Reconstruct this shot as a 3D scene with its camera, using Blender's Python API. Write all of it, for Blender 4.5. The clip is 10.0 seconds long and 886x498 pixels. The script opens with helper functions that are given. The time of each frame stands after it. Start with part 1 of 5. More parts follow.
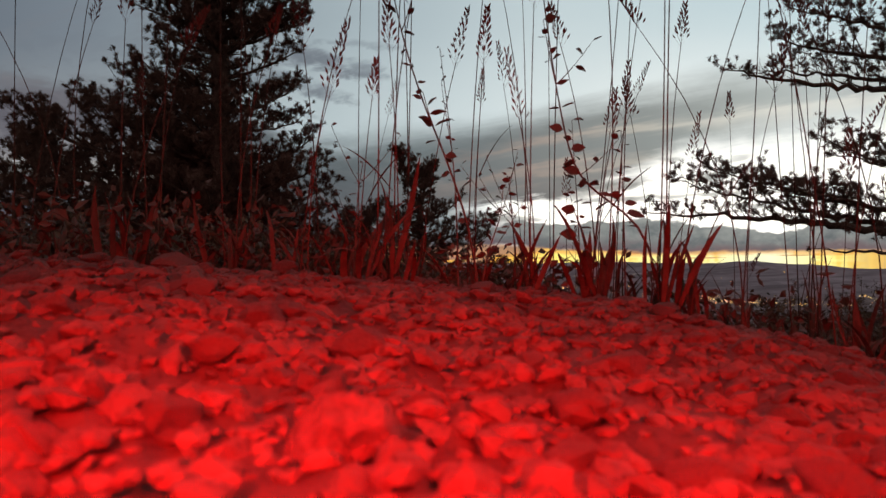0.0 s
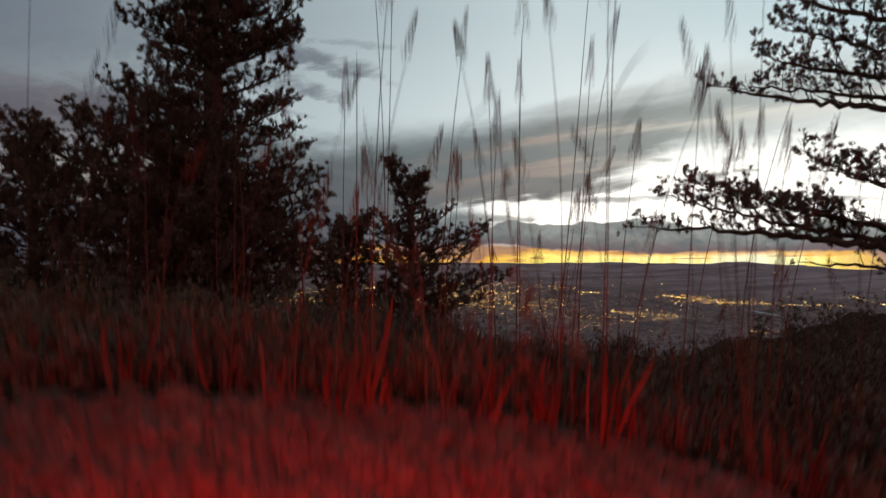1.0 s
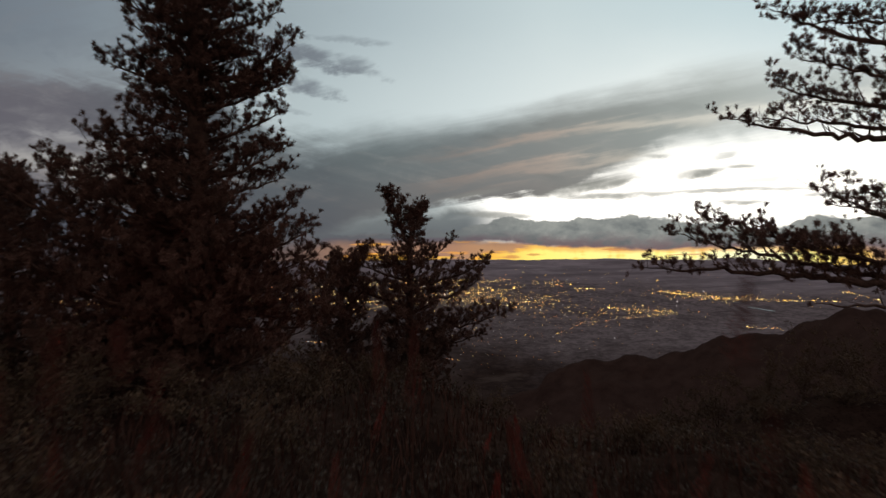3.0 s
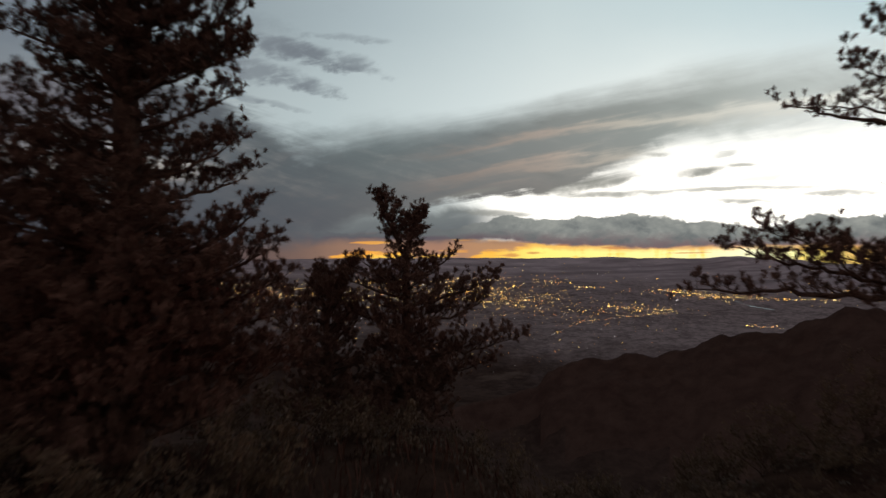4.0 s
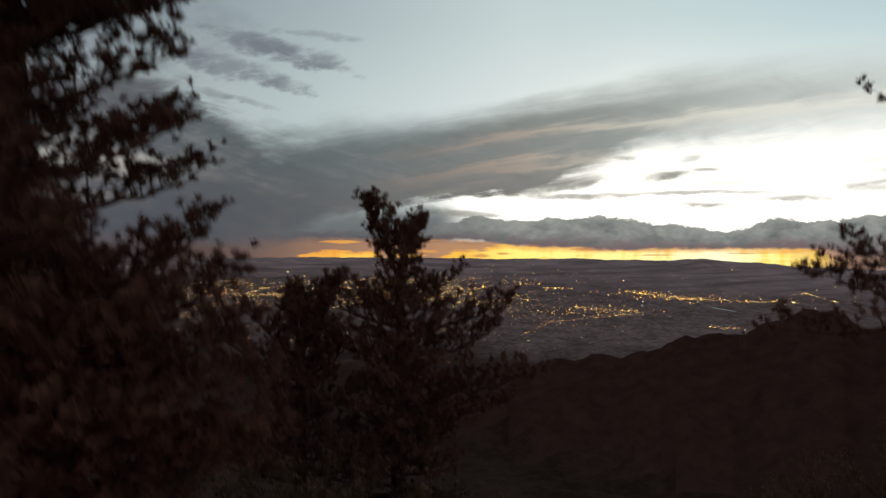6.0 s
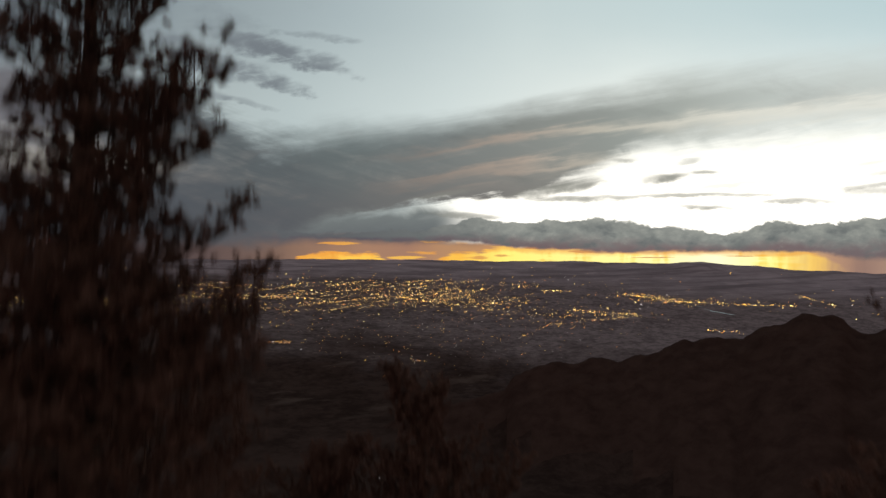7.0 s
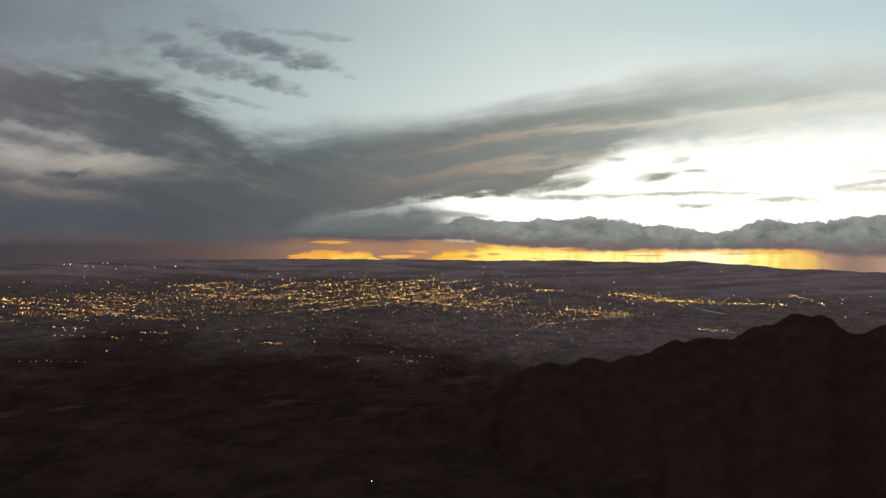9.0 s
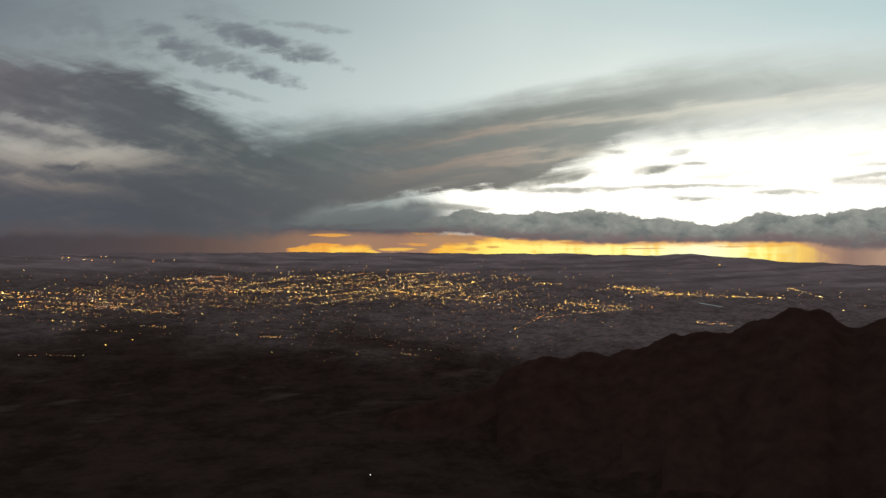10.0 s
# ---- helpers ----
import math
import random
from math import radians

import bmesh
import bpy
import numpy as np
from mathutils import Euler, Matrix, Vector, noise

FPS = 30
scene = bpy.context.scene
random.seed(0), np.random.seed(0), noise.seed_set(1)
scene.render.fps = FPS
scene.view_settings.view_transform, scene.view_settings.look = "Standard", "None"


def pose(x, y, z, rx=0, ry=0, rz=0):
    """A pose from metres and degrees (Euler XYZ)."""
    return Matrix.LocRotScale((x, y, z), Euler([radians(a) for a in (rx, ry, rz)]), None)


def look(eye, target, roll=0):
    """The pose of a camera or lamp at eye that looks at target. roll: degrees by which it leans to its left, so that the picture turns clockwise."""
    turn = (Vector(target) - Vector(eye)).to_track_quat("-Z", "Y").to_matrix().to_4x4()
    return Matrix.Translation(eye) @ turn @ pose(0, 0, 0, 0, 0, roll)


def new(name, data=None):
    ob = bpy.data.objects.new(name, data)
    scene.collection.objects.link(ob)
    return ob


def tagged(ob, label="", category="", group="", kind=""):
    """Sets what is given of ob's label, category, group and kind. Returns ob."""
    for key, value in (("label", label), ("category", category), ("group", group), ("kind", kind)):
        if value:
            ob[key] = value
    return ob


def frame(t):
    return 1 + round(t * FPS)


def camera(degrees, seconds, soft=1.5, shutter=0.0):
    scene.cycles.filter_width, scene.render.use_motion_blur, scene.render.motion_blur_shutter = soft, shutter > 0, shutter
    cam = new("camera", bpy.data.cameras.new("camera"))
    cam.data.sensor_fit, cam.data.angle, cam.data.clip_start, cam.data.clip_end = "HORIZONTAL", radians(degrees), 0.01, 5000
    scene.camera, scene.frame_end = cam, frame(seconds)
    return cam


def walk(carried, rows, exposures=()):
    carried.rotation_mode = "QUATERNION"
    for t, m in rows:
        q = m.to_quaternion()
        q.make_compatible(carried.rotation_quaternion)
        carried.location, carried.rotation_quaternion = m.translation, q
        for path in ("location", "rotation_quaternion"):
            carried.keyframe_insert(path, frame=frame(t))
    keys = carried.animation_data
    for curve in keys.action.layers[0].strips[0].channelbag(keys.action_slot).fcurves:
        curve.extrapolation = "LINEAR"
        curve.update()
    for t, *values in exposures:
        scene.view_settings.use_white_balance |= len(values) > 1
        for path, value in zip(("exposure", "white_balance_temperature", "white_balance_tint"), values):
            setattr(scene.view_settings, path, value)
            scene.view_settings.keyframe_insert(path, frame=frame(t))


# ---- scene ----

# ---------------------------------------------------------------- camera
cam = camera(71.5, 10.0, soft=1.4, shutter=0.9)
# a small aircraft camera: an aperture of about two millimetres, focused far off
cam.data.dof.use_dof, cam.data.dof.focus_distance, cam.data.dof.aperture_fstop = True, 14.0, 11.5
# seconds, x, y, z, yaw, pitch, roll
PATH = [
    (0.0, 0.00, 0.00, 0.080, 0.50, 0.40, -0.10),
    (0.5, 0.00, 0.00, 0.081, 0.45, 0.40, -0.10),
    (0.6, 0.00, -0.01, 0.088, 0.35, 0.40, -0.12),
    (0.7, 0.01, -0.03, 0.110, 0.20, 0.40, -0.16),
    (0.8, 0.02, -0.07, 0.170, 0.05, 0.40, -0.20),
    (1.0, 0.05, -0.17, 0.370, -0.20, 0.39, -0.25),
    (1.5, 0.02, -0.28, 0.970, -0.46, 0.35, -0.02),
    (2.0, -0.02, -0.40, 1.150, -0.52, 0.28, -0.04),
    (2.5, -0.04, -0.17, 1.240, -0.55, 0.20, -0.05),
    (4.0, -0.08, 2.99, 1.710, -0.57, -0.08, -0.14),
    (4.5, -0.16, 4.43, 1.810, -1.53, -0.08, -0.40),
    (5.0, -0.28, 5.27, 1.790, -2.92, -0.16, -0.47),
    (5.5, -0.45, 5.67, 1.640, -3.26, -0.16, -0.59),
    (6.0, -0.68, 5.55, 2.050, -3.36, -0.06, -0.72),
    (6.4, -0.88, 5.25, 3.150, -3.42, 0.03, -0.82),
    (6.8, -1.07, 5.02, 4.560, -3.47, 0.09, -0.88),
    (7.0, -1.18, 5.20, 5.340, -3.51, 0.11, -0.90),
    (7.5, -1.27, 5.62, 7.150, -3.68, 0.14, -0.95),
    (8.0, -0.93, 5.74, 8.600, -3.95, 0.12, -0.90),
    (8.5, -0.30, 5.90, 10.05, -4.15, 0.14, -0.86),
    (9.0, 0.35, 6.08, 11.40, -4.20, 0.00, -0.76),
    (9.5, 0.95, 6.28, 12.75, -4.23, -0.32, -0.75),
    (10.0, 1.50, 6.50, 14.10, -4.30, -0.66, -0.73),
]
walk(cam, [(t, pose(x, y, z, 90 + p, r, w)) for t, x, y, z, w, p, r in PATH],
     exposures=[(0.0, 0.07, 6420, 14), (2.0, 0.11, 6460, 14), (5.5, 0.08, 6540, 13), (8.0, 0.07, 6620, 12), (10.0, 0.05, 6640, 11)])


# ---------------------------------------------------------------- node helpers
class Val:
    """A node socket with arithmetic."""
    tree = None

    def __init__(self, s):
        self.s = s

    @staticmethod
    def op(kind, *args):
        n = Val.tree.nodes.new("ShaderNodeMath")
        n.operation = kind
        for slot, v in zip(n.inputs, args):
            if isinstance(v, Val):
                Val.tree.links.new(v.s, slot)
            else:
                slot.default_value = v
        return Val(n.outputs[0])

    def __add__(self, o): return Val.op("ADD", self, o)
    def __radd__(self, o): return Val.op("ADD", self, o)
    def __sub__(self, o): return Val.op("SUBTRACT", self, o)
    def __rsub__(self, o): return Val.op("SUBTRACT", o, self)
    def __mul__(self, o): return Val.op("MULTIPLY", self, o)
    def __rmul__(self, o): return Val.op("MULTIPLY", self, o)
    def __truediv__(self, o): return Val.op("DIVIDE", self, o)


def step(v, lo, hi, a=0.0, b=1.0):
    """Smooth rise from a to b while v goes from lo to hi."""
    n = Val.tree.nodes.new("ShaderNodeMapRange")
    n.interpolation_type = "SMOOTHSTEP"
    for slot, x in zip(n.inputs[:5], (v, lo, hi, a, b)):
        if isinstance(x, Val):
            Val.tree.links.new(x.s, slot)
        else:
            slot.default_value = x
    return Val(n.outputs[0])


def bell(v, mid, width):
    d = (v - mid) / width
    return Val.op("POWER", 2.718, Val.op("MULTIPLY", Val.op("MULTIPLY", d, d), -1.0))


def vec(x, y, z=0.0):
    n = Val.tree.nodes.new("ShaderNodeCombineXYZ")
    for slot, v in zip(n.inputs, (x, y, z)):
        if isinstance(v, Val):
            Val.tree.links.new(v.s, slot)
        else:
            slot.default_value = v
    return n.outputs[0]


def fuzz(v, scale=1.0, detail=5.0, rough=0.55, warp=0.0):
    n = Val.tree.nodes.new("ShaderNodeTexNoise")
    n.inputs["Scale"].default_value, n.inputs["Detail"].default_value = scale, detail
    n.inputs["Roughness"].default_value, n.inputs["Distortion"].default_value = rough, warp
    Val.tree.links.new(v, n.inputs["Vector"])
    return Val(n.outputs[0])


def profile(v, pts):
    """A smooth line through pts, as a function of v."""
    lo, hi = pts[0][0], pts[-1][0]
    top = max(p[1] for p in pts)
    n = Val.tree.nodes.new("ShaderNodeValToRGB")
    ramp = n.color_ramp
    ramp.interpolation = "CARDINAL"
    while len(ramp.elements) < len(pts):
        ramp.elements.new(0.5)
    for i, (x, y) in enumerate(pts):
        ramp.elements[i].position = (x - lo) / (hi - lo)
    for i, (x, y) in enumerate(pts):
        g = y / top
        ramp.elements[i].color = (g, g, g, 1)
    Val.tree.links.new(((v - lo) / (hi - lo)).s, n.inputs[0])
    return Val(n.outputs[0]) * top


def tint(c0, c1, f):
    """Mix of two colours (tuples or sockets) by f."""
    n = Val.tree.nodes.new("ShaderNodeMix")
    n.data_type = "RGBA"
    n.clamp_factor = True
    for slot, c in ((n.inputs[6], c0), (n.inputs[7], c1)):
        if isinstance(c, tuple):
            slot.default_value = (*c, 1)
        else:
            Val.tree.links.new(c, slot)
    if isinstance(f, Val):
        Val.tree.links.new(f.s, n.inputs[0])
    else:
        n.inputs[0].default_value = f
    return n.outputs[2]


# ---------------------------------------------------------------- sky
world = bpy.data.worlds.new("dusk_sky")
scene.world = world
world.use_nodes = True
Val.tree = world.node_tree
for n in list(Val.tree.nodes):
    Val.tree.nodes.remove(n)
coord = Val.tree.nodes.new("ShaderNodeTexCoord")
xyz = Val.tree.nodes.new("ShaderNodeSeparateXYZ")
Val.tree.links.new(coord.outputs["Generated"], xyz.inputs[0])
dx, dy, dz = (Val(s) for s in xyz.outputs)
el = Val.op("ARCSINE", dz) * (180 / math.pi)

# a flat chart of the western sky: cu to the right, cv down, a unit is about five degrees
CHART = pose(0, 0, 0, 89.34, -0.73, -4.30).to_3x3()
RIGHT, UP, AHEAD = CHART.col[0], CHART.col[1], -CHART.col[2]


def along_axis(axis):
    return dx * axis[0] + dy * axis[1] + dz * axis[2]


ahead = along_axis(AHEAD)
depth = Val.op("MAXIMUM", ahead, 0.12)
cu = along_axis(RIGHT) / depth * 10.89 + 7.84
cv = 4.41 - along_axis(UP) / depth * 10.89


def hue(r, g, b):
    """Radiance that shows as this 8-bit colour."""
    return tuple(w * ((v / 255 + 0.055) / 1.055) ** 2.4 / 1.14 for v, w in ((r, 1.07), (g, 1.09), (b, 1.08)))


def hues(v, pts):
    """Colours in turn along v: (place, r, g, b)."""
    n = Val.tree.nodes.new("ShaderNodeValToRGB")
    lo, hi = pts[0][0], pts[-1][0]
    while len(n.color_ramp.elements) < len(pts):
        n.color_ramp.elements.new(0.5)
    for i, (x, *_) in enumerate(pts):
        n.color_ramp.elements[i].position = (x - lo) / (hi - lo)
    for i, (x, *c) in enumerate(pts):
        n.color_ramp.elements[i].color = (*hue(*c), 1)
    Val.tree.links.new(((v - lo) / (hi - lo)).s, n.inputs[0])
    return n.outputs[0]


def billow(x, y, seed, detail=6.0, rough=0.55, warp=0.3):
    """Noise of about -1 to 1."""
    return (fuzz(vec(x, y, seed), 1.0, detail, rough, warp) - 0.5) * 6.0


# slow and quick unevenness; the edges of all clouds are bent by it
soft = billow(cu * 0.55, cv * 1.1, 2.3, 5.0, 0.5)
curl = billow(cu * 1.6, cv * 3.4, 4.2, 6.0, 0.58, 0.5)
lump = billow(cu * 3.2, cv * 5.0, 5.0, 6.0, 0.55, 0.4)
tilted = cv + cu * 0.17
streak = billow(cu * 0.30, tilted * 3.0, 3.1, 6.0, 0.55, 0.3)
fine = billow(cu * 0.9, tilted * 7.0, 8.4, 6.0, 0.58, 0.4)
calm = step(cu, 4.5, 7.0, 0.9, 0.40)
u = cu + (soft * 0.14 + curl * 0.08) * calm
v = cv + (soft * 0.10 + curl * 0.055 + lump * 0.02) * calm

# clear evening sky: dim and rosy grey all round, pale towards the afterglow ahead
sky = tint(hues(cu, [(-4, 88, 96, 105), (0, 112, 122, 130), (3, 133, 145, 150), (6, 159, 173, 177), (9, 184, 198, 199), (12, 184, 201, 203), (16, 176, 197, 201), (20, 160, 182, 190)]),
           hues(cu, [(-4, 120, 125, 126), (0, 140, 147, 149), (5, 174, 187, 188), (7.8, 198, 209, 208), (11, 224, 230, 225), (16, 222, 229, 226), (20, 200, 208, 206)]),
           step(v, -0.2, 2.1))
# high thin mottled cloud over the left
sky = tint(sky, hue(112, 118, 124), step(soft * 0.6 + curl * 0.35 + streak * 0.3, -0.1, 1.1) * step(cu, 6.2, 2.2) * step(cv, 2.0, 0.6) * 0.6)
# the white glow, its upper edge rising to the right
glow_top = profile(cu, [(-4, 4.1), (5.5, 3.9), (7.2, 3.42), (9, 2.95), (11, 2.60), (13, 2.45), (15.7, 2.40), (20, 2.4)])
glow = step(v - glow_top + streak * 0.14 + fine * 0.05, profile(cu, [(-4, 0.25), (8, 0.30), (11, 0.75), (16, 1.1), (20, 1.1)]) * -1.0, profile(cu, [(-4, 0.3), (8, 0.35), (11, 0.7), (16, 1.1), (20, 1.1)])) * step(cu, 6.5, 8.5)
sky = tint(sky, (1.22, 1.20, 1.08), glow)
sky = tint(sky, hue(212, 212, 200), step(fine * 0.35 + streak * 0.7 + soft * 0.2, -0.1, 1.2) * step(cu, 9.5, 11.0) * step(cv, 1.4, 2.2) * step(cv, 3.4, 2.5) * 0.8)

# the long cloud mass: closed on the left, drawn out into streaks that rise to the right
top = profile(cu, [(-4, 0.75), (-1, 0.95), (1, 1.10), (2, 1.13), (2.6, 1.25), (3.2, 1.50), (3.7, 1.85), (4.2, 2.18), (4.7, 2.28), (5.5, 2.25), (7, 2.12), (8, 1.98), (9, 1.80), (10, 1.64),
                   (11, 1.46), (12, 1.28), (13, 1.14), (15.7, 0.92), (20, 0.7)])
foot = profile(cu, [(-4, 4.75), (4.6, 4.70), (5.1, 4.15), (5.6, 3.80), (6.4, 3.58), (7, 3.47), (7.6, 3.38), (8.3, 3.36), (9, 3.26), (9.8, 3.08), (10.6, 2.75), (11.4, 2.45), (12.5, 2.28), (13.5, 2.15), (15.7, 1.95), (20, 1.8)])
top_soft = profile(cu, [(-4, 0.40), (1.5, 0.30), (3.6, 0.32), (4.6, 0.42), (6, 0.40), (9, 0.30), (12, 0.40), (16, 0.55), (20, 0.55)])
shred = billow((cu - cv * 1.2) * 0.8, (cv - cu * 0.25) * 3.2, 6.9, 7.0, 0.6, 0.5)
foot_soft = profile(cu, [(-4, 0.2), (5.5, 0.14), (8, 0.07), (9.5, 0.12), (11, 0.30), (13, 0.42), (16, 0.5), (20, 0.5)])
mass = step(v - top + (shred * 0.15 + curl * 0.05) * step(cu, 6.0, 4.2) + streak * 0.06 + fine * 0.03, top_soft * -1.0, top_soft) * step(v - foot + fine * 0.06 + curl * 0.03, foot_soft, foot_soft * -1.0)
body = tint(hues(cu, [(-4, 90, 88, 95), (0, 95, 94, 100), (2, 87, 91, 96), (4, 84, 91, 94), (6, 95, 104, 105), (7.5, 108, 115, 115), (9, 124, 128, 125), (10.5, 136, 141, 137), (12, 156, 162, 157), (14, 180, 187, 183), (20, 190, 196, 192)]),
            hues(cu, [(-4, 76, 78, 87), (0, 76, 79, 87), (3, 74, 78, 84), (5, 84, 87, 91), (7, 104, 103, 102), (9, 122, 116, 111), (20, 150, 146, 138)]), step(v, 2.3, 3.9))
body = tint(body, hues(cu, [(-4, 118, 112, 114), (3, 104, 110, 113), (7, 112, 120, 120), (20, 150, 152, 150)]), step(soft * 0.5 + shred * 0.4 + curl * 0.2, -0.1, 1.3) * step(cu, 9.0, 5.0) * step(v, 3.7, 2.6) * 0.75)
body = tint(body, hues(cu, [(-4, 80, 79, 88), (3, 74, 78, 84), (7, 84, 88, 90), (10, 104, 108, 104), (13, 150, 154, 150), (20, 170, 174, 170)]), step(shred * 0.4 + soft * 0.6 - curl * 0.15, 0.1, -1.3) * 0.6)
# warm light between the streaks
gap1 = profile(cu, [(-4, 3.4), (6, 2.78), (7, 2.62), (8, 2.45), (9, 2.27), (10, 2.16), (11, 2.08), (12, 1.98), (16, 1.6), (20, 1.4)])
gap2 = profile(cu, [(-4, 3.9), (6.2, 3.32), (7, 3.14), (8, 2.95), (9, 2.83), (10, 2.70), (20, 2.0)])
slit1 = bell(v - gap1 + streak * 0.06 + fine * 0.05, 0.0, profile(cu, [(-4, 0.09), (8, 0.09), (10, 0.08), (12, 0.13), (20, 0.2)])) * step(cu, 5.6, 8.4)
slit2 = bell(v - gap2 + streak * 0.06 + fine * 0.05, 0.0, 0.085) * step(cu, 5.8, 7.6)
warm = hues(cu, [(-4, 112, 106, 104), (6, 116, 109, 106), (7.5, 142, 126, 115), (9, 176, 157, 142), (10.5, 200, 192, 176), (12, 224, 220, 206), (20, 230, 228, 218)])
body = tint(body, warm, slit1 * 0.55 + slit2 * 0.5 + step(fine * 0.7 + streak * 0.6, 0.0, 1.6) * step(cu, 6.0, 8.5) * step(v - top, 0.25, 0.7) * 0.25)
# a paler gap on the far left, with dark flakes
def oval(a, b, ra, rb, tilt=0.0):
    return bell(u - a, 0.0, ra) * bell(v - b - (u - a) * tilt, 0.0, rb)


gap = oval(1.9, 2.78, 1.25, 0.26, 0.06) + oval(0.2, 2.62, 1.0, 0.30, 0.1) * 0.75 + oval(0.95, 2.28, 0.8, 0.09, 0.22) * 0.75 + oval(1.0, 3.28, 1.0, 0.13, 0.13) * 0.55 + oval(-1.5, 2.4, 1.4, 0.35) * 0.6 + oval(0.0, 2.12, 0.7, 0.10) * 0.35
gap = step(gap + curl * 0.14 + shred * 0.14 + fine * 0.06 - oval(1.25, 2.88, 0.5, 0.05) * 0.5, -0.08, 1.30)
body = tint(body, hues(cv, [(2.0, 150, 150, 150), (2.6, 164, 161, 155), (2.95, 160, 152, 143), (3.3, 132, 122, 115), (3.8, 110, 104, 104)]), gap)
sky = tint(sky, body, mass * step(cu, 11.0, 17.0, 1.0, 0.88))


def small_cloud(under, a, b, ra, rb, tilt, colour, amount, rag=0.5):
    """A small cloud of half-width ra and half-height rb at (a, b)."""
    p, q = (u - a) / ra, (v - b - (u - a) * tilt) / rb
    d = p * p + q * q + (lump * 0.55 + curl * 0.6 + fine * 0.4) * rag
    return tint(under, colour, step(d, 1.7, -0.25) * amount)


# loose clouds high up on the left
for a, b, ra, rb, tilt, amount in ((2.9, 0.62, 0.55, 0.20, 0.45, 0.75), (3.7, 1.00, 1.1, 0.18, 0.28, 0.9), (4.75, 1.28, 0.5, 0.16, 0.35, 0.8), (4.35, 0.66, 0.85, 0.20, 0.30, 0.95), (5.15, 0.85, 0.8, 0.19, 0.22, 0.9),
                                   (5.75, 1.07, 0.45, 0.10, 0.28, 0.55), (5.4, 0.46, 0.75, 0.08, 0.14, 0.55), (2.2, 0.55, 0.9, 0.30, 0.1, 0.3), (1.5, 0.85, 1.2, 0.22, 0.0, 0.35), (3.9, 0.3, 0.7, 0.3, 0.3, 0.3),
                                   (4.1, 1.62, 0.5, 0.06, 0.25, 0.5), (3.5, 1.45, 0.5, 0.07, 0.3, 0.6), (3.9, 2.05, 0.4, 0.06, 0.1, 0.35), (0.4, 0.3, 1.6, 0.25, 0.05, 0.3)):
    sky = small_cloud(sky, a, b, ra, rb, tilt, hue(104, 111, 118), amount * 0.74, 0.9)
# the teal veil under the mass
veil_top = profile(cu, [(-4, 4.0), (4.9, 3.95), (5.4, 3.72), (6.0, 3.60), (7, 3.52), (7.8, 3.54), (8.4, 3.62), (9, 3.8), (20, 4.2)])
veil = step(v - veil_top + curl * 0.03, -0.14, 0.16) * step(cu, 4.2, 5.2) * step(cu, 8.6, 7.5)
sky = tint(sky, hues(cv + curl * 0.04, [(3.4, 118, 122, 120), (3.56, 116, 121, 119), (3.68, 110, 116, 116), (3.95, 98, 103, 105), (4.1, 84, 84, 90)]), veil * step(fine * 0.6 + curl * 0.4, 1.4, 0.0, 0.92, 1.0))
# small dark clouds before the glow
GREY = hue(128, 129, 122)
for a, b, ra, rb, tilt, amount in (
        (9.75, 3.16, 0.75, 0.11, -0.16, 0.9), (9.95, 3.36, 0.70, 0.055, 0.0, 0.85), (11.9, 3.31, 2.0, 0.040, 0.0, 0.72), (11.6, 2.97, 0.42, 0.075, -0.10, 0.9), (12.25, 2.88, 0.24, 0.04, 0.0, 0.7),
        (12.0, 2.68, 0.22, 0.06, -0.2, 0.5), (10.9, 2.71, 0.22, 0.045, 0.0, 0.55), (12.3, 3.53, 0.48, 0.036, 0.0, 0.85), (13.9, 3.42, 0.66, 0.050, -0.02, 0.8), (15.7, 3.08, 0.95, 0.060, -0.10, 0.8),
        (15.5, 3.22, 0.8, 0.085, 0.0, 0.6), (15.8, 2.90, 0.6, 0.05, 0.0, 0.6), (12.8, 3.12, 0.8, 0.045, -0.10, 0.35), (8.1, 3.66, 0.65, 0.060, 0.04, 0.75), (7.6, 3.31, 0.6, 0.05, -0.15, 0.5)):
    sky = small_cloud(sky, a, b, ra, rb, tilt, GREY, amount, 0.42)

# under the clouds: dim rain veils, and the burning strip on the horizon
shaft = billow(cu * 1.5, cv * 0.5, 9.0, 4.0, 0.55, 0.0)
dash = billow(cu * 1.4, cv * 16.0, 2.0, 5.0, 0.55, 0.2)
rain = hues(cu + shaft * 0.12, [(-4, 60, 57, 64), (0, 66, 61, 66), (2, 74, 66, 69), (3.2, 86, 72, 71), (4.4, 108, 88, 81), (5.3, 138, 108, 91), (6.3, 158, 121, 98), (7.0, 156, 118, 98), (8, 176, 134, 98), (9.5, 190, 136, 96),
                                (13.8, 200, 158, 112), (14.5, 176, 138, 112), (15.1, 142, 114, 103), (15.7, 166, 136, 118), (20, 130, 116, 112)])
rain = tint(rain, hue(96, 86, 88), step(cv + shaft * 0.04, 4.25, 4.05) * 0.6)
hot = tint(hues(cu, [(-4, 220, 150, 66), (5, 220, 148, 66), (6, 248, 196, 84), (8, 240, 184, 76), (8.8, 255, 232, 120), (11, 255, 244, 160), (12.5, 255, 252, 205), (13.5, 255, 244, 150), (14.2, 240, 196, 96), (20, 240, 190, 90)]),
           hues(cu, [(-4, 220, 140, 60), (8, 232, 166, 70), (11, 252, 214, 96), (20, 246, 200, 90)]), step(shaft + dash * 0.3, 0.1, 0.9))
